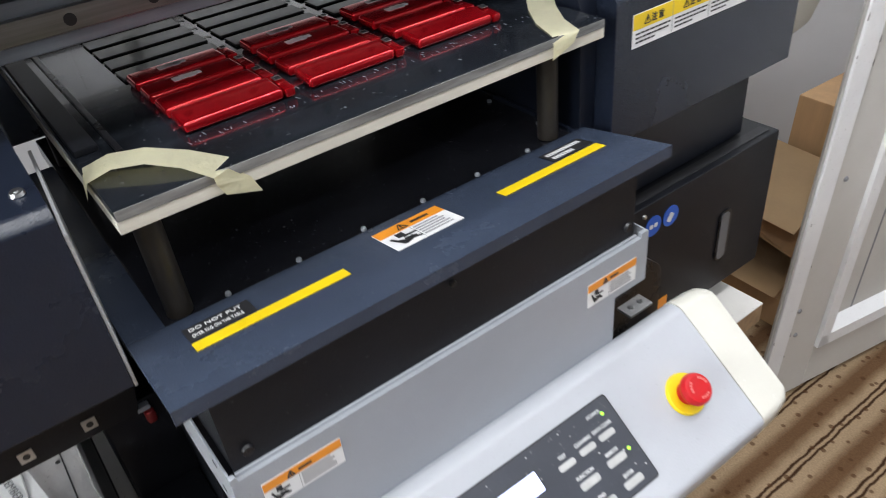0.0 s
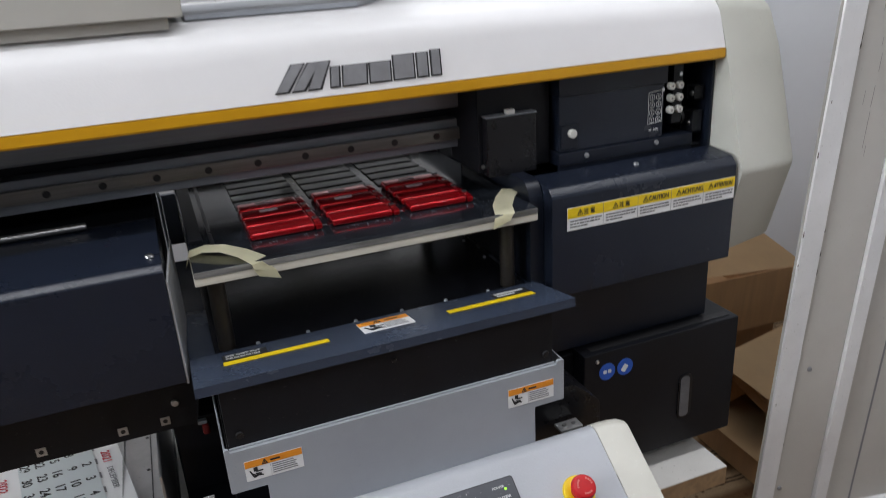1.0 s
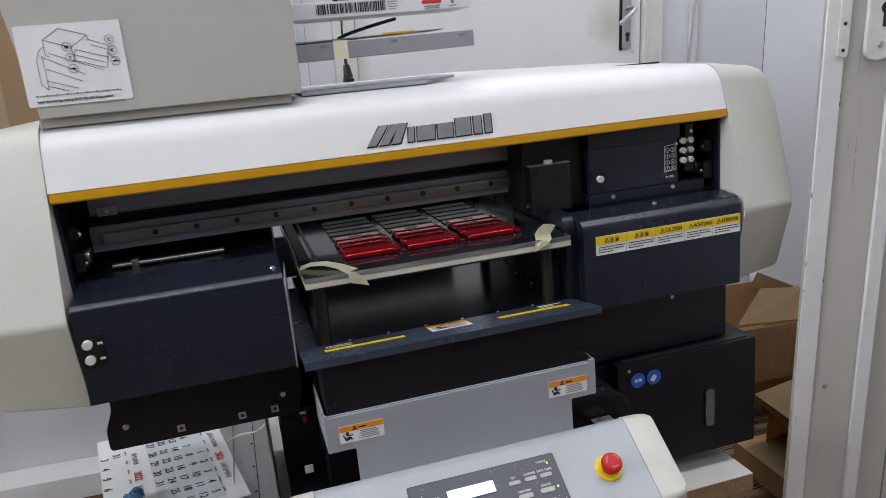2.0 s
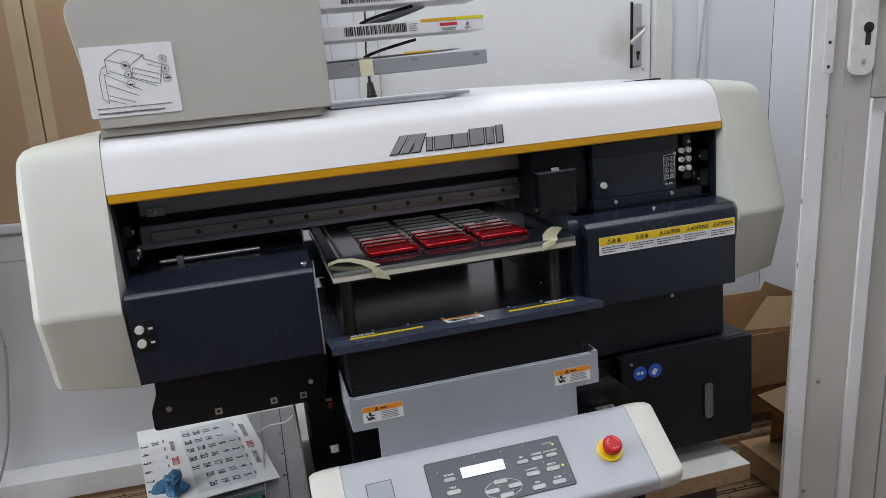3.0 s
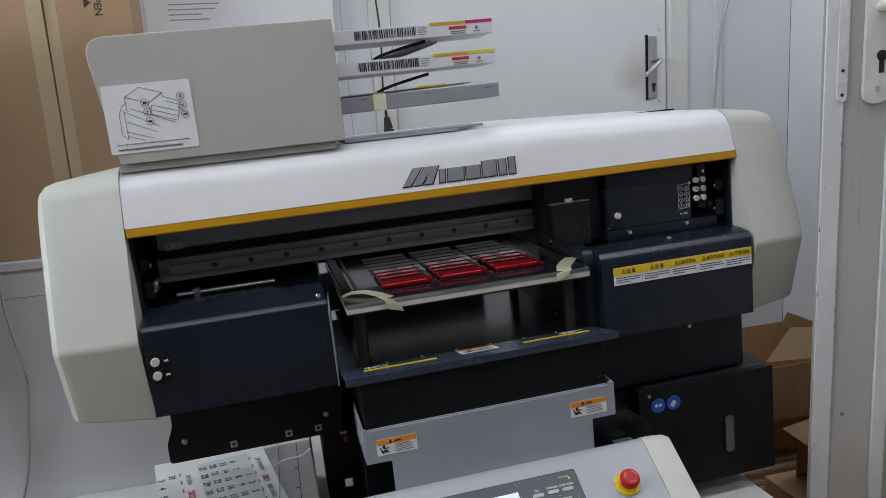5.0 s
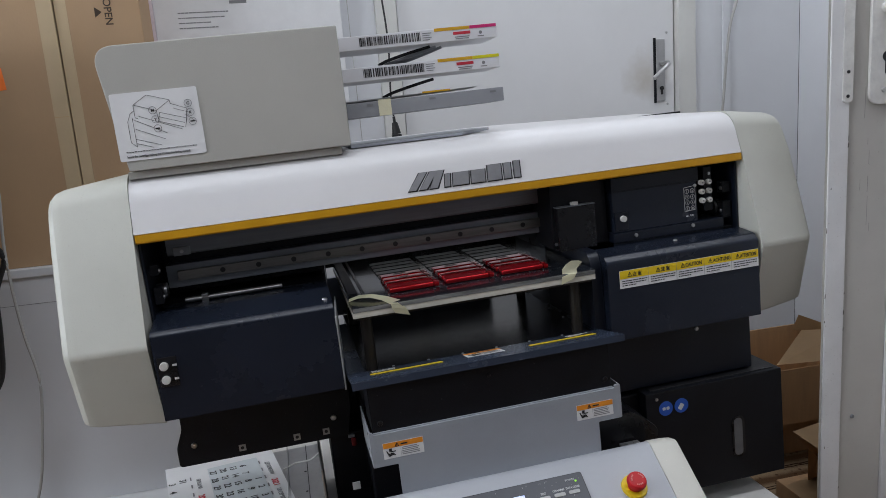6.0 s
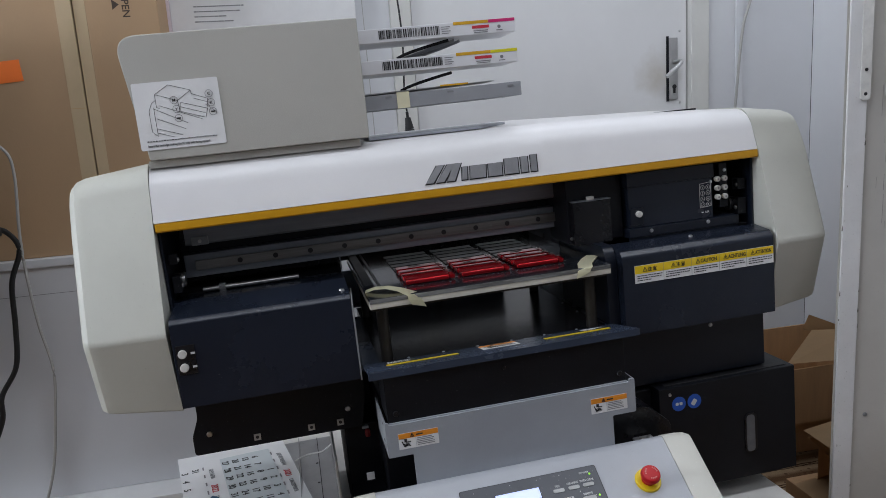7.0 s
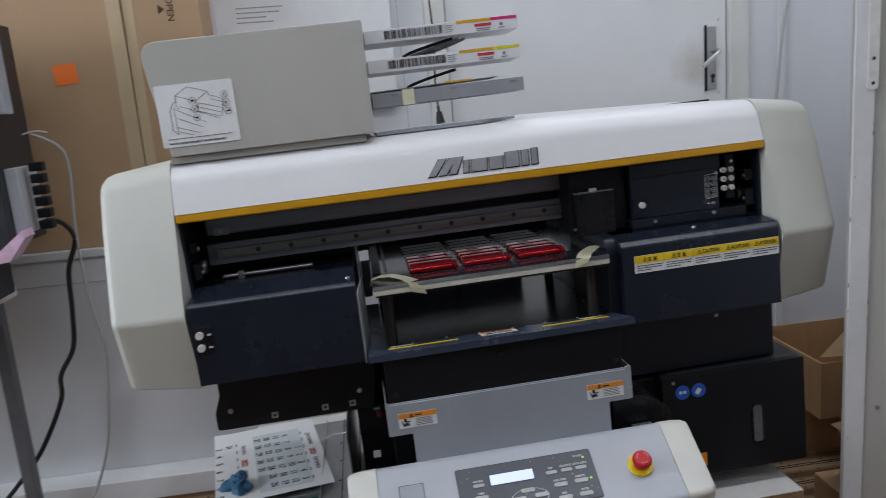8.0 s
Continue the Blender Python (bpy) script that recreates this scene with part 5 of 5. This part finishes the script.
for k in range(70):
    x, y = rng.uniform(0.14, 0.43), rng.uniform(0.4040, 0.4150)
    flat(on((x, y, 1.0090), (1, rng.uniform(-0.3, 0.3), 0), (0, 1, 0)), 0, rng.uniform(0.0003, 0.0008), 0, rng.uniform(0.001, 0.005), 0.0001, 0.0001, into=marks)
tagged(part("scratches", marks, mat("dull_scuff", (0.16, 0.17, 0.19), 0.6), jig, "pale scuffs on the acrylic", smooth=0), kind="stuff")
ex = bmesh.new()
for cx in COLS:
    for r in range(8):
        y = 0.4200 + 0.0315 * r
        x = cx + 0.0795
        for q in ((0, 0.004, 0, 0.014), (0, 0.014, 0.007, 0.014), (0.007, 0.014, 0.007, 0.010)):
            stroke(ex, on((x, y, 1.0091), (1, 0, 0), (0, 1, 0)), *q, 0.0009, 0.0002)
tagged(part("scribed_lines", ex, INKGREY, jig, smooth=0), kind="stuff")


def tape_strip(pts, width, name):
    """A strip of paper tape that follows a line of points with a sideways direction each."""
    bm = bmesh.new()
    prev = None
    for p, side in pts:
        p, s = Vector(p), Vector(side).normalized() * width / 2
        row = (bm.verts.new(p - s), bm.verts.new(p + s))
        if prev:
            bm.faces.new((prev[0], prev[1], row[1], row[0]))
        prev = row
    bmesh.ops.solidify(bm, geom=bm.faces[:], thickness=0.0003)
    return part(name, bm, TAPE, jig, "loose strip of masking tape", smooth=60)


tape_strip([((0.0735, 0.414, 1.000), (0.15, 1, 0)), ((0.0765, 0.413, 1.0110), (0.15, 1, 0)), ((0.092, 0.411, 1.0150), (0.2, 1, 0)), ((0.110, 0.400, 1.0160), (0.35, 1, 0)), ((0.128, 0.383, 1.0130), (0.6, 1, 0)), ((0.140, 0.3680, 1.0092), (0.95, 0.7, 0)), ((0.1440, 0.3605, 1.0084), (1, 0.45, 0)), ((0.1460, 0.3600, 0.9990), (1, 0.1, -0.25)), ((0.150, 0.3595, 0.9900), (1, 0, -0.3))], 0.023, "tape")
tape_strip([((0.4650, 0.440, 1.0100), (1, -0.6, 0)), ((0.4450, 0.415, 1.0102), (1, -0.6, 0)), ((0.4280, 0.388, 1.0098), (1, -0.5, 0)), ((0.4180, 0.3610, 1.0096), (1, -0.3, 0)), ((0.4155, 0.3585, 1.0060), (1, -0.1, 0.15)), ((0.4125, 0.3578, 0.9975), (1, 0, 0.35))], 0.023, "tape")

PADPRINT = mat("pale_pad_print", (0.42, 0.37, 0.38), 0.5, vary=0.2, scale=300)


def red_case(m, printed):
    """A flat lacquered case with a clasp at its end; some carry a pale printed mark."""
    c = thing("red_case", (0, 0, 0), m, "small glossy red metal case " + ("with a pale printed mark" if printed else "with a plain lid"), "metal case", "red cases on the jig")
    part("body", box(-0.040, 0.0315, -0.0125, 0.0125, 0, 0.0085, 0.0032, 3), REDITEM, c)
    part("end_piece", box(0.0317, 0.040, -0.0125, 0.0125, 0.0004, 0.0075, 0.002), REDITEM, c)
    part("clasp", box(0.0315, 0.0375, 0.001, 0.0075, 0.0086, 0.0092, 0.0002), STEEL, c, "small bright clasp")
    part("clasp_hole", box(0.0330, 0.0365, 0.002, 0.0055, 0.0093, 0.0095, 0), INK, c, smooth=0)
    if printed:
        pm = on((-0.018, -0.003, 0.0087), (1, 0, 0), (0, 1, 0))
        pb = bmesh.new()
        for x0, x1, y0, y1 in ((0.0, 0.0055, 0.0, 0.0085), (0.0058, 0.0105, 0.0005, 0.0095), (0.0108, 0.0165, 0.0, 0.0090), (0.0165, 0.0215, 0.0020, 0.0080), (0.004, 0.0185, 0.0025, 0.0068)):
            flat(pm, x0, x1, y0, y1, 0.0, 0.0002, 0.0012, into=pb)
        part("print", pb, PADPRINT, c, "pale printed block", smooth=0)
    return c


plain = marked = None
for cx in COLS:
    for r in range(4):
        y = 0.4200 + 0.0315 * r
        m = MACHINE @ Matrix.Translation((cx + 0.04, y + 0.0125, 1.0092))
        if r == 0:
            # the front row is tilted up against the next cases so its lids catch light
            m = m @ Matrix.Translation((0, -0.0125, 0)) @ pose(0, 0, 0, FRONT_LEAN, 0, 0) @ Matrix.Translation((0, 0.0125, 0))
        if r < 2:
            plain = copy_thing(plain, m) if plain else red_case(m, False)
        else:
            marked = copy_thing(marked, m) if marked else red_case(m, True)

# ---- calendar and glove on the machine's side shelf ----
cal = thing("calendar_sheet", (-0.18, 0.73, 0.5865), MACHINE, "curling paper calendar sheet with bilingual months", "calendar")
CW, CH = 0.358, 0.222
CAL = on((-0.330, 0.886, 0.5980), (0.183, -0.983, 0.0), (0.983, 0.183, -0.03))
bm = bmesh.new()
nx, ny = 16, 12


def sag(u, v):
    return 0.004 * math.sin(u * 2.6 + 0.4) * math.sin(v * 3.0) + 0.006 * max(0, u - 0.75) * 2 + 0.003 * max(0, 0.2 - v) * 5


grid = [[bm.verts.new(CAL @ Vector((CW * i / nx, CH * j / ny, sag(i / nx, j / ny)))) for i in range(nx + 1)] for j in range(ny + 1)]
for j in range(ny):
    for i in range(nx):
        bm.faces.new((grid[j][i], grid[j][i + 1], grid[j + 1][i + 1], grid[j + 1][i]))
sheet = part("sheet", bm, CALP, cal, smooth=60)


def lay(bm):
    """Lets print follow the paper's curl."""
    inv = CAL.inverted()
    for v in bm.verts:
        p = inv @ v.co
        v.co = CAL @ Vector((p.x, p.y, p.z + sag(p.x / CW, p.y / CH)))
    return bm


bm = bmesh.new()
field = [[bm.verts.new(CAL @ Vector((0.050 + 0.0205 * i, 0.082 + 0.0205 * j, 0.0007))) for i in range(15)] for j in range(6)]
for j in range(5):
    for i in range(14):
        bm.faces.new((field[j][i], field[j][i + 1], field[j + 1][i + 1], field[j + 1][i]))
part("tinted_field", lay(bm), CALT, sheet, smooth=0)
hd = bmesh.new()


def figure(text, x, y, size, red):
    part("number", lay(letters(text, CAL, x, y, size, 0.0010, "CENTER", bold=0.0002)), INKRED if red else INK, sheet, smooth=0)


for k, (x, y) in enumerate((i % 7, i // 7) for i in range(35)):
    d = k - 1
    if 1 <= d <= 31:
        figure(str(d), 0.080 + 0.0392 * x, 0.166 - 0.0203 * y, 0.0190, False)
letters("\u0414\u0415\u041a\u0415\u041c\u0412\u0420\u0418", CAL, 0.085, 0.197, 0.0120, 0.0010, into=hd)
figure("2021", 0.192, 0.195, 0.0175, True)
letters("DECEMBER", CAL, 0.222, 0.197, 0.0120, 0.0010, into=hd)
letters("\u042f\u041d\u0423\u0410\u0420\u0418", CAL, 0.090, 0.056, 0.0120, 0.0010, into=hd)
figure("2022", 0.185, 0.054, 0.0175, True)
letters("JANUARY", CAL, 0.220, 0.056, 0.0120, 0.0010, into=hd)
for k in range(7):
    for y in (0.0445, 0.1845):
        flat(CAL, 0.072 + 0.0392 * k, 0.088 + 0.0392 * k, y, y + 0.0028, 0.0010, 0.0001, into=hd)
figure("31", 0.084, 0.024, 0.0190, False)
for k in range(7):
    figure(str(3 + k), 0.088 + 0.0392 * k, 0.003, 0.0190, False)
tagged(part("headings", lay(hd), INKGREY, sheet, smooth=0), kind="stuff")

bm = bmesh.new()
bmesh.ops.create_icosphere(bm, subdivisions=5, radius=1)
TIPS = [(Vector((-0.9, 0.5, -0.1)), 0.85), (Vector((-0.6, -0.8, 0.0)), 0.7), (Vector((0.8, 0.6, 0.1)), 0.75), (Vector((0.3, -0.9, -0.1)), 0.5), (Vector((0.1, 0.5, 0.8)), 0.35)]
for v in bm.verts:
    p = v.co.copy()
    k = 0.92 + 0.30 * noise.noise(p * 1.7) - 0.30 * abs(noise.noise(p * 3.1 + Vector((3, 1, 2)))) - 0.14 * abs(noise.noise(p * 6.5))
    for tip, grow in TIPS:
        k += grow * max(0.0, p.dot(tip.normalized()) - 0.80) ** 1.3 * 8
    v.co = pose(-0.232, 0.606, 0.6085, 4, -6, 35) @ Vector((p.x * 0.021 * k, p.y * 0.026 * k, max(-0.45, p.z) * 0.019 * k))
solo("rubber_glove", bm, BLUEG, MACHINE, "crumpled blue rubber glove on the calendar", "glove", smooth=70)

solo("green_cloth", box(-0.150, -0.080, 0.48, 0.555, 0.574, 0.582, 0.002), mat("dark_green_film", (0.02, 0.10, 0.07), 0.4, vary=0.2, scale=40), MACHINE, "dark green folder corner under the calendar", "folder")

# ---- white cabinet with cartons against the back wall ----
CABF, CABT = 1.27, 0.690
cab = thing("cabinet", (-0.9, 1.38, 0), ROOM, "low white laminate cabinet with a plinth", "cabinet")
part("body", box(-1.90, -0.12, CABF, BACK - 0.001, 0.06, CABT - 0.022, 0.002), CABW, cab)
part("plinth", box(-1.90, -0.12, CABF - 0.085, BACK - 0.001, 0.0, 0.0595, 0.002), WHITEP, cab)
part("top", box(-1.91, -0.11, CABF - 0.008, BACK - 0.001, CABT - 0.0215, CABT, 0.003), CABW, cab)
part("seam", box(-1.90, -0.12, CABF - 0.0005, CABF + 0.001, 0.600, 0.6012, 0), INKGREY, cab, smooth=0)
for x0, x1, y0, lab in ((-1.52, -0.497, 1.285, "large upright brown carton with an orange note"), (-0.493, -0.303, 1.292, "narrow upright brown carton with an opening mark")):
    c = thing("carton", ((x0 + x1) / 2, 1.36, CABT), ROOM, lab, "carton", "upright cartons")
    part("carton_box", box(x0, x1, y0, 1.46, CABT, 1.86, 0.004, 2), CARD, c)
    if x0 < -1:
        part("edge_tape", box(x1 - 0.034, x1 + 0.0005, y0 - 0.0008, y0 + 0.02, CABT + 0.002, 1.855, 0.0004), CARDTAPE, c, "tan edge tape")
        part("fold_line", box(x1 - 0.033, x1 - 0.001, y0 - 0.0012, y0 - 0.0009, 1.045, 1.0465, 0), CARDIN, c, smooth=0)
        nm = on((-0.680, y0 - 0.0004, 1.113), (1, 0, 0.08), (0, 0, 1))
        part("orange_note", flat(nm, 0, 0.056, 0, 0.050, 0.0003, 0.0008), NOTE, c, "stuck-on fluorescent orange note", smooth=0)
    else:
        part("edge_tape", box(x0 - 0.0005, x0 + 0.026, y0 - 0.0008, y0 + 0.02, CABT + 0.002, 1.855, 0.0004), CARDTAPE, c, "tan edge tape")
        om = on((-0.384, y0 - 0.0002, 1.284), (0, 0, -1), (1, 0, 0))
        bm = letters("OPEN", om, 0, 0, 0.024, 0.0004, "CENTER", bold=0.0003)
        slab([(-0.012, -0.022), (0.012, -0.022), (0.0, -0.006)][::-1], "z", 0.0002, 0.0005, 0, om, into=bm)
        part("opening_mark", bm, mat("dark_brown_print", (0.055, 0.035, 0.022), 0.6), c, smooth=0)

pst = thing("white_board", (-0.08, 1.47, 1.10), ROOM, "white printed notice board leaning on the wall", "notice board")
part("sheet", box(-0.295, 0.195, 1.462, 1.498, 1.00, 1.75, 0.002), WHITEP, pst)
part("edge", box(-0.3205, -0.2955, 1.455, 1.499, 1.00, 1.75, 0.002), mat("pale_pink_edge", (0.72, 0.62, 0.66), 0.5), pst, "pale pink edge")
tm = on((-0.235, 1.4618, 1.232), (1, 0, 0), (0, 0, 1))
bm = bmesh.new()
rng = random.Random(5)
for k in range(4):
    xx = 0.0
    while xx < (0.13, 0.12, 0.08, 0.10)[k]:
        w = rng.uniform(0.003, 0.010)
        flat(tm, xx, xx + w, 0.0615 - 0.013 * k, 0.0645 - 0.013 * k, 0.0001, 0.0002, into=bm)
        xx += w + 0.0015
flat(tm, 0.135, 0.180, 0.082, 0.090, 0.0001, 0.0002, into=bm)
tagged(part("text_lines", bm, INKGREY, pst, smooth=0), kind="stuff")
part("blue_band", flat(tm, 0.02, 0.20, 0.105, 0.125, 0.0001, 0.0002), mat("light_blue_print", (0.2, 0.5, 0.7), 0.5), pst, smooth=0)

# hanging cables
solo("black_power_cable", tube([(0.292, 1.47, 1.75), (0.294, 1.42, 1.45), (0.300, 1.34, 1.20), (0.294, 1.33, 1.04), (0.297, 1.33, 0.985)], 0.0026, 8), CABLE, ROOM, "thin black cable hanging by the door", "cable")
pl = rod((0.297, 1.33, 0.9845), (0.298, 1.33, 0.968), 0.004, 12)
rod((0.298, 1.33, 0.969), (0.301, 1.33, 0.938), 0.0075, 12, 0.0125, into=pl)
box(0.2885, 0.3135, 1.318, 1.342, 0.905, 0.9375, 0.003, into=pl)
solo("power_plug", pl, CABLE, ROOM, "black plug at the cable's end", "plug")
solo("thin_grey_wire", tube([(0.212, 1.478, 1.75), (0.216, 1.476, 1.30), (0.222, 1.476, 0.95), (0.225, 1.476, 0.60)], 0.0012, 6), CABLEW, ROOM, "thin pale wire down the wall", "wire")
solo("white_wall_cable", tube([(1.470, 1.480, 1.55), (1.437, 1.470, 1.290), (1.395, 1.455, 1.17), (1.372, 1.450, 0.98), (1.362, 1.452, 0.80), (1.36, 1.46, 0.30), (1.36, 1.46, 0.02)], 0.0042, 8), CABLEW, ROOM, "loose white cable down the wall", "cable")
solo("black_floor_cable", tube([(-0.700, 1.02, 0.806), (-0.690, 1.10, 0.795), (-0.670, 1.14, 0.778), (-0.654, 1.15, 0.734), (-0.682, 1.15, 0.658), (-0.691, 1.15, 0.556), (-0.705, 1.15, 0.460), (-0.747, 1.15, 0.390), (-0.759, 1.15, 0.322), (-0.827, 1.15, 0.197), (-0.90, 1.15, 0.11), (-1.0, 1.14, 0.006)], 0.0060, 10), CABLE, ROOM, "thick black cable hanging to the floor", "cable")
solo("white_floor_cable", tube([(-0.70, 1.12, 1.000), (-0.645, 1.13, 0.965), (-0.634, 1.14, 0.908), (-0.648, 1.15, 0.769), (-0.648, 1.15, 0.654), (-0.641, 1.15, 0.550), (-0.627, 1.15, 0.440), (-0.641, 1.15, 0.322), (-0.667, 1.15, 0.183), (-0.716, 1.15, 0.06), (-0.76, 1.13, 0.006)], 0.0034, 8), CABLEW, ROOM, "grey-white cable hanging to the floor", "cable")

# ---- neighbouring machine on a side table ----
tbl = thing("side_table", (-1.15, 0.98, 0), ROOM, "side table with white top and grey steel legs", "table")
part("tabletop", box(-1.55, -0.835, 0.80, 1.20, 0.600, 0.625, 0.002), BOARDW, tbl)
for x, y in ((-0.868, 0.90), (-1.53, 0.90), (-0.868, 1.10), (-1.53, 1.10)):
    part("leg", box(x, x + 0.03, y, y + 0.03, 0.0, 0.5995, 0.002), TABLELEG, tbl)
dev = thing("small_machine", (-0.95, 1.0, 0.625), ROOM, "dark equipment case with grey side column on the side table", "machine")
part("case", box(-1.35, -0.702, 0.93, 1.12, 0.760, 1.245, 0.004), DEVICE, dev)
part("column", box(-0.7015, -0.672, 0.95, 0.990, 1.045, 1.225, 0.003), GREYPAINT, dev, "grey painted metal column")
part("case_foot", box(-1.30, -0.80, 0.95, 1.12, 0.6255, 0.7595, 0.004), DEVICE, dev)
part("sheet_guard", box(-0.7015, -0.676, 0.955, 1.06, 0.785, 0.93, 0.002), PANELGREY, dev, "pale plastic guard")
part("film", slab([(-1.0, 0.70), (-0.70, 0.735), (-0.66, 0.785), (-0.665, 0.80), (-0.72, 0.757), (-1.0, 0.72)], "y", 0.90, 0.95), PINK, dev, "crumpled pink film")
for k in range(6):
    part("chain_link", box(-0.664, -0.634, 0.985, 1.010, 0.788 + 0.026 * k, 0.808 + 0.026 * k, 0.003), BLACK, dev)
part("tag", box(-0.716, -0.7025, 0.925, 0.9295, 0.955, 0.975, 0.001), IVORY, dev)
part("wire", tube([(-0.66, 0.98, 1.00), (-0.63, 0.98, 1.005), (-0.61, 0.985, 1.0)], 0.002, 6), CABLEW, dev)

# ---- cardboard boxes behind the open door ----


def leaf(p0, p1, p2, p3, t=0.004):
    """A cardboard flap through four corners."""
    bm = bmesh.new()
    bm.faces.new([bm.verts.new(p) for p in (p0, p1, p2, p3)])
    bmesh.ops.solidify(bm, geom=bm.faces[:], thickness=t)
    return bm


def open_box(x0, x1, y0, y1, z0, z1, turn, label, flaps):
    c = Vector(((x0 + x1) / 2, (y0 + y1) / 2, z0))
    m = Matrix.Translation(c) @ pose(0, 0, 0, 0, 0, turn)
    b = thing("cardboard_box", (0, 0, 0), m, label, "cardboard box", "boxes behind the door")
    hx, hy, h, t = (x1 - x0) / 2, (y1 - y0) / 2, z1 - z0, 0.005
    part("bottom", box(-hx, hx, -hy, hy, 0.0, t, 0), CARDDARK, b, smooth=0)
    part("side", box(-hx, hx, -hy, -hy + t, t, h, 0), CARDDARK, b, smooth=0)
    part("side", box(-hx, hx, hy - t, hy, t, h, 0), CARDDARK, b, smooth=0)
    part("side", box(-hx, -hx + t, -hy + t, hy - t, t, h, 0), CARDDARK, b, smooth=0)
    part("side", box(hx - t, hx, -hy + t, hy - t, t, h, 0), CARDDARK, b, smooth=0)
    for side, rise, reach in flaps:
        if side == "front":
            q = ((-hx, -hy, h), (hx, -hy, h), (hx - 0.01, -hy - reach, h + rise), (-hx + 0.01, -hy - reach, h + rise))
        elif side == "back":
            q = ((-hx, hy, h), (hx, hy, h), (hx - 0.01, hy + reach, h + rise), (-hx + 0.01, hy + reach, h + rise))
        elif side == "left":
            q = ((-hx, -hy, h), (-hx, hy, h), (-hx - reach, hy - 0.01, h + rise), (-hx - reach, -hy + 0.01, h + rise))
        else:
            q = ((hx, -hy, h), (hx, hy, h), (hx + reach, hy - 0.01, h + rise), (hx + reach, -hy + 0.01, h + rise))
        part("flap", leaf(*q), CARDIN, b, "tan inner face of the flap", smooth=0)
    return b


b = open_box(1.165, 1.50, 0.895, 1.21, 0.122, 0.272, 0, "open brown cardboard box with raised flaps", ())
bx = Vector(((1.165 + 1.50) / 2, (0.895 + 1.21) / 2, 0.122))
BASE[b.name] = bx
for q in (((1.160, 0.897, 0.290), (1.50, 0.897, 0.268), (1.50, 1.04, 0.300), (1.375, 1.08, 0.300)),
          ((1.15, 1.205, 0.20), (1.49, 1.205, 0.20), (1.45, 1.225, 0.222), (1.16, 1.225, 0.278)),
          ((1.430, 1.190, 0.262), (1.497, 1.100, 0.262), (1.497, 1.090, 0.288), (1.436, 1.170, 0.314))):
    part("flap", leaf(*q), CARDIN, b, "tan inner face of the flap", smooth=0)
low = thing("flat_carton", (1.36, 1.12, 0), ROOM, "shallow closed brown carton under the open box", "carton", "boxes behind the door")
part("carton_box", box(1.15, 1.50, 0.96, 1.30, 0.0, 0.121, 0.003), CARDDARK, low)
part("tape", box(1.15, 1.50, 1.11, 1.16, 0.1212, 0.1217, 0), CARDTAPE, low, smooth=0)
tall = thing("carton", (1.45, 0.54, 0), ROOM, "upright closed brown carton behind the open door", "carton", "boxes behind the door")
part("carton_box", box(1.345, 1.62, 0.43, 0.660, 0.0, 0.300, 0.003), CARDDARK, tall)
part("tape", box(1.3445, 1.62, 0.52, 0.57, 0.3002, 0.3007, 0), CARDTAPE, tall, smooth=0)
# a box on its side, its opening towards the machine
sb = thing("cardboard_box", (1.25, 0.58, 0.062), ROOM, "brown cardboard box on its side with tan flaps out", "cardboard box", "boxes behind the door")
part("bottom", leaf((1.10, 0.46, 0.070), (1.10, 0.700, 0.070), (1.325, 0.765, 0.070), (1.325, 0.525, 0.070)), CARDDARK, sb, smooth=0)
part("side", leaf((1.10, 0.46, 0.196), (1.10, 0.700, 0.196), (1.325, 0.765, 0.196), (1.325, 0.525, 0.196)), CARDDARK, sb, smooth=0)
part("side", leaf((1.10, 0.700, 0.071), (1.325, 0.765, 0.071), (1.325, 0.765, 0.191), (1.10, 0.700, 0.191)), CARDDARK, sb, smooth=0)
part("side", leaf((1.10, 0.462, 0.071), (1.325, 0.527, 0.071), (1.325, 0.527, 0.191), (1.10, 0.462, 0.191)), CARDDARK, sb, smooth=0)
part("side", leaf((1.325, 0.525, 0.071), (1.325, 0.765, 0.071), (1.325, 0.765, 0.191), (1.325, 0.525, 0.191)), CARDDARK, sb, smooth=0)
part("flap", leaf((1.042, 0.46, 0.212), (1.058, 0.700, 0.212), (1.335, 0.772, 0.203), (1.318, 0.520, 0.203)), CARDIN, sb, "tan upper flap", smooth=0)
part("flap", leaf((1.032, 0.46, 0.083), (1.035, 0.695, 0.083), (1.30, 0.752, 0.077), (1.30, 0.510, 0.077)), CARDIN, sb, "tan lower flap", smooth=0)
part("flap", leaf((1.050, 0.45, 0.160), (1.066, 0.695, 0.195), (1.10, 0.698, 0.198), (1.10, 0.455, 0.198)), CARDDARK, sb, smooth=0)
ft = thing("flat_carton", (1.25, 0.58, 0), ROOM, "flat closed brown carton on the floor", "carton", "boxes behind the door")
part("carton_box", box(1.06, 1.335, 0.45, 0.76, 0.0, 0.0615, 0.003), CARDDARK, ft)
part("tape", box(1.06, 1.335, 0.57, 0.62, 0.0617, 0.0621, 0), CARDTAPE, ft, smooth=0)
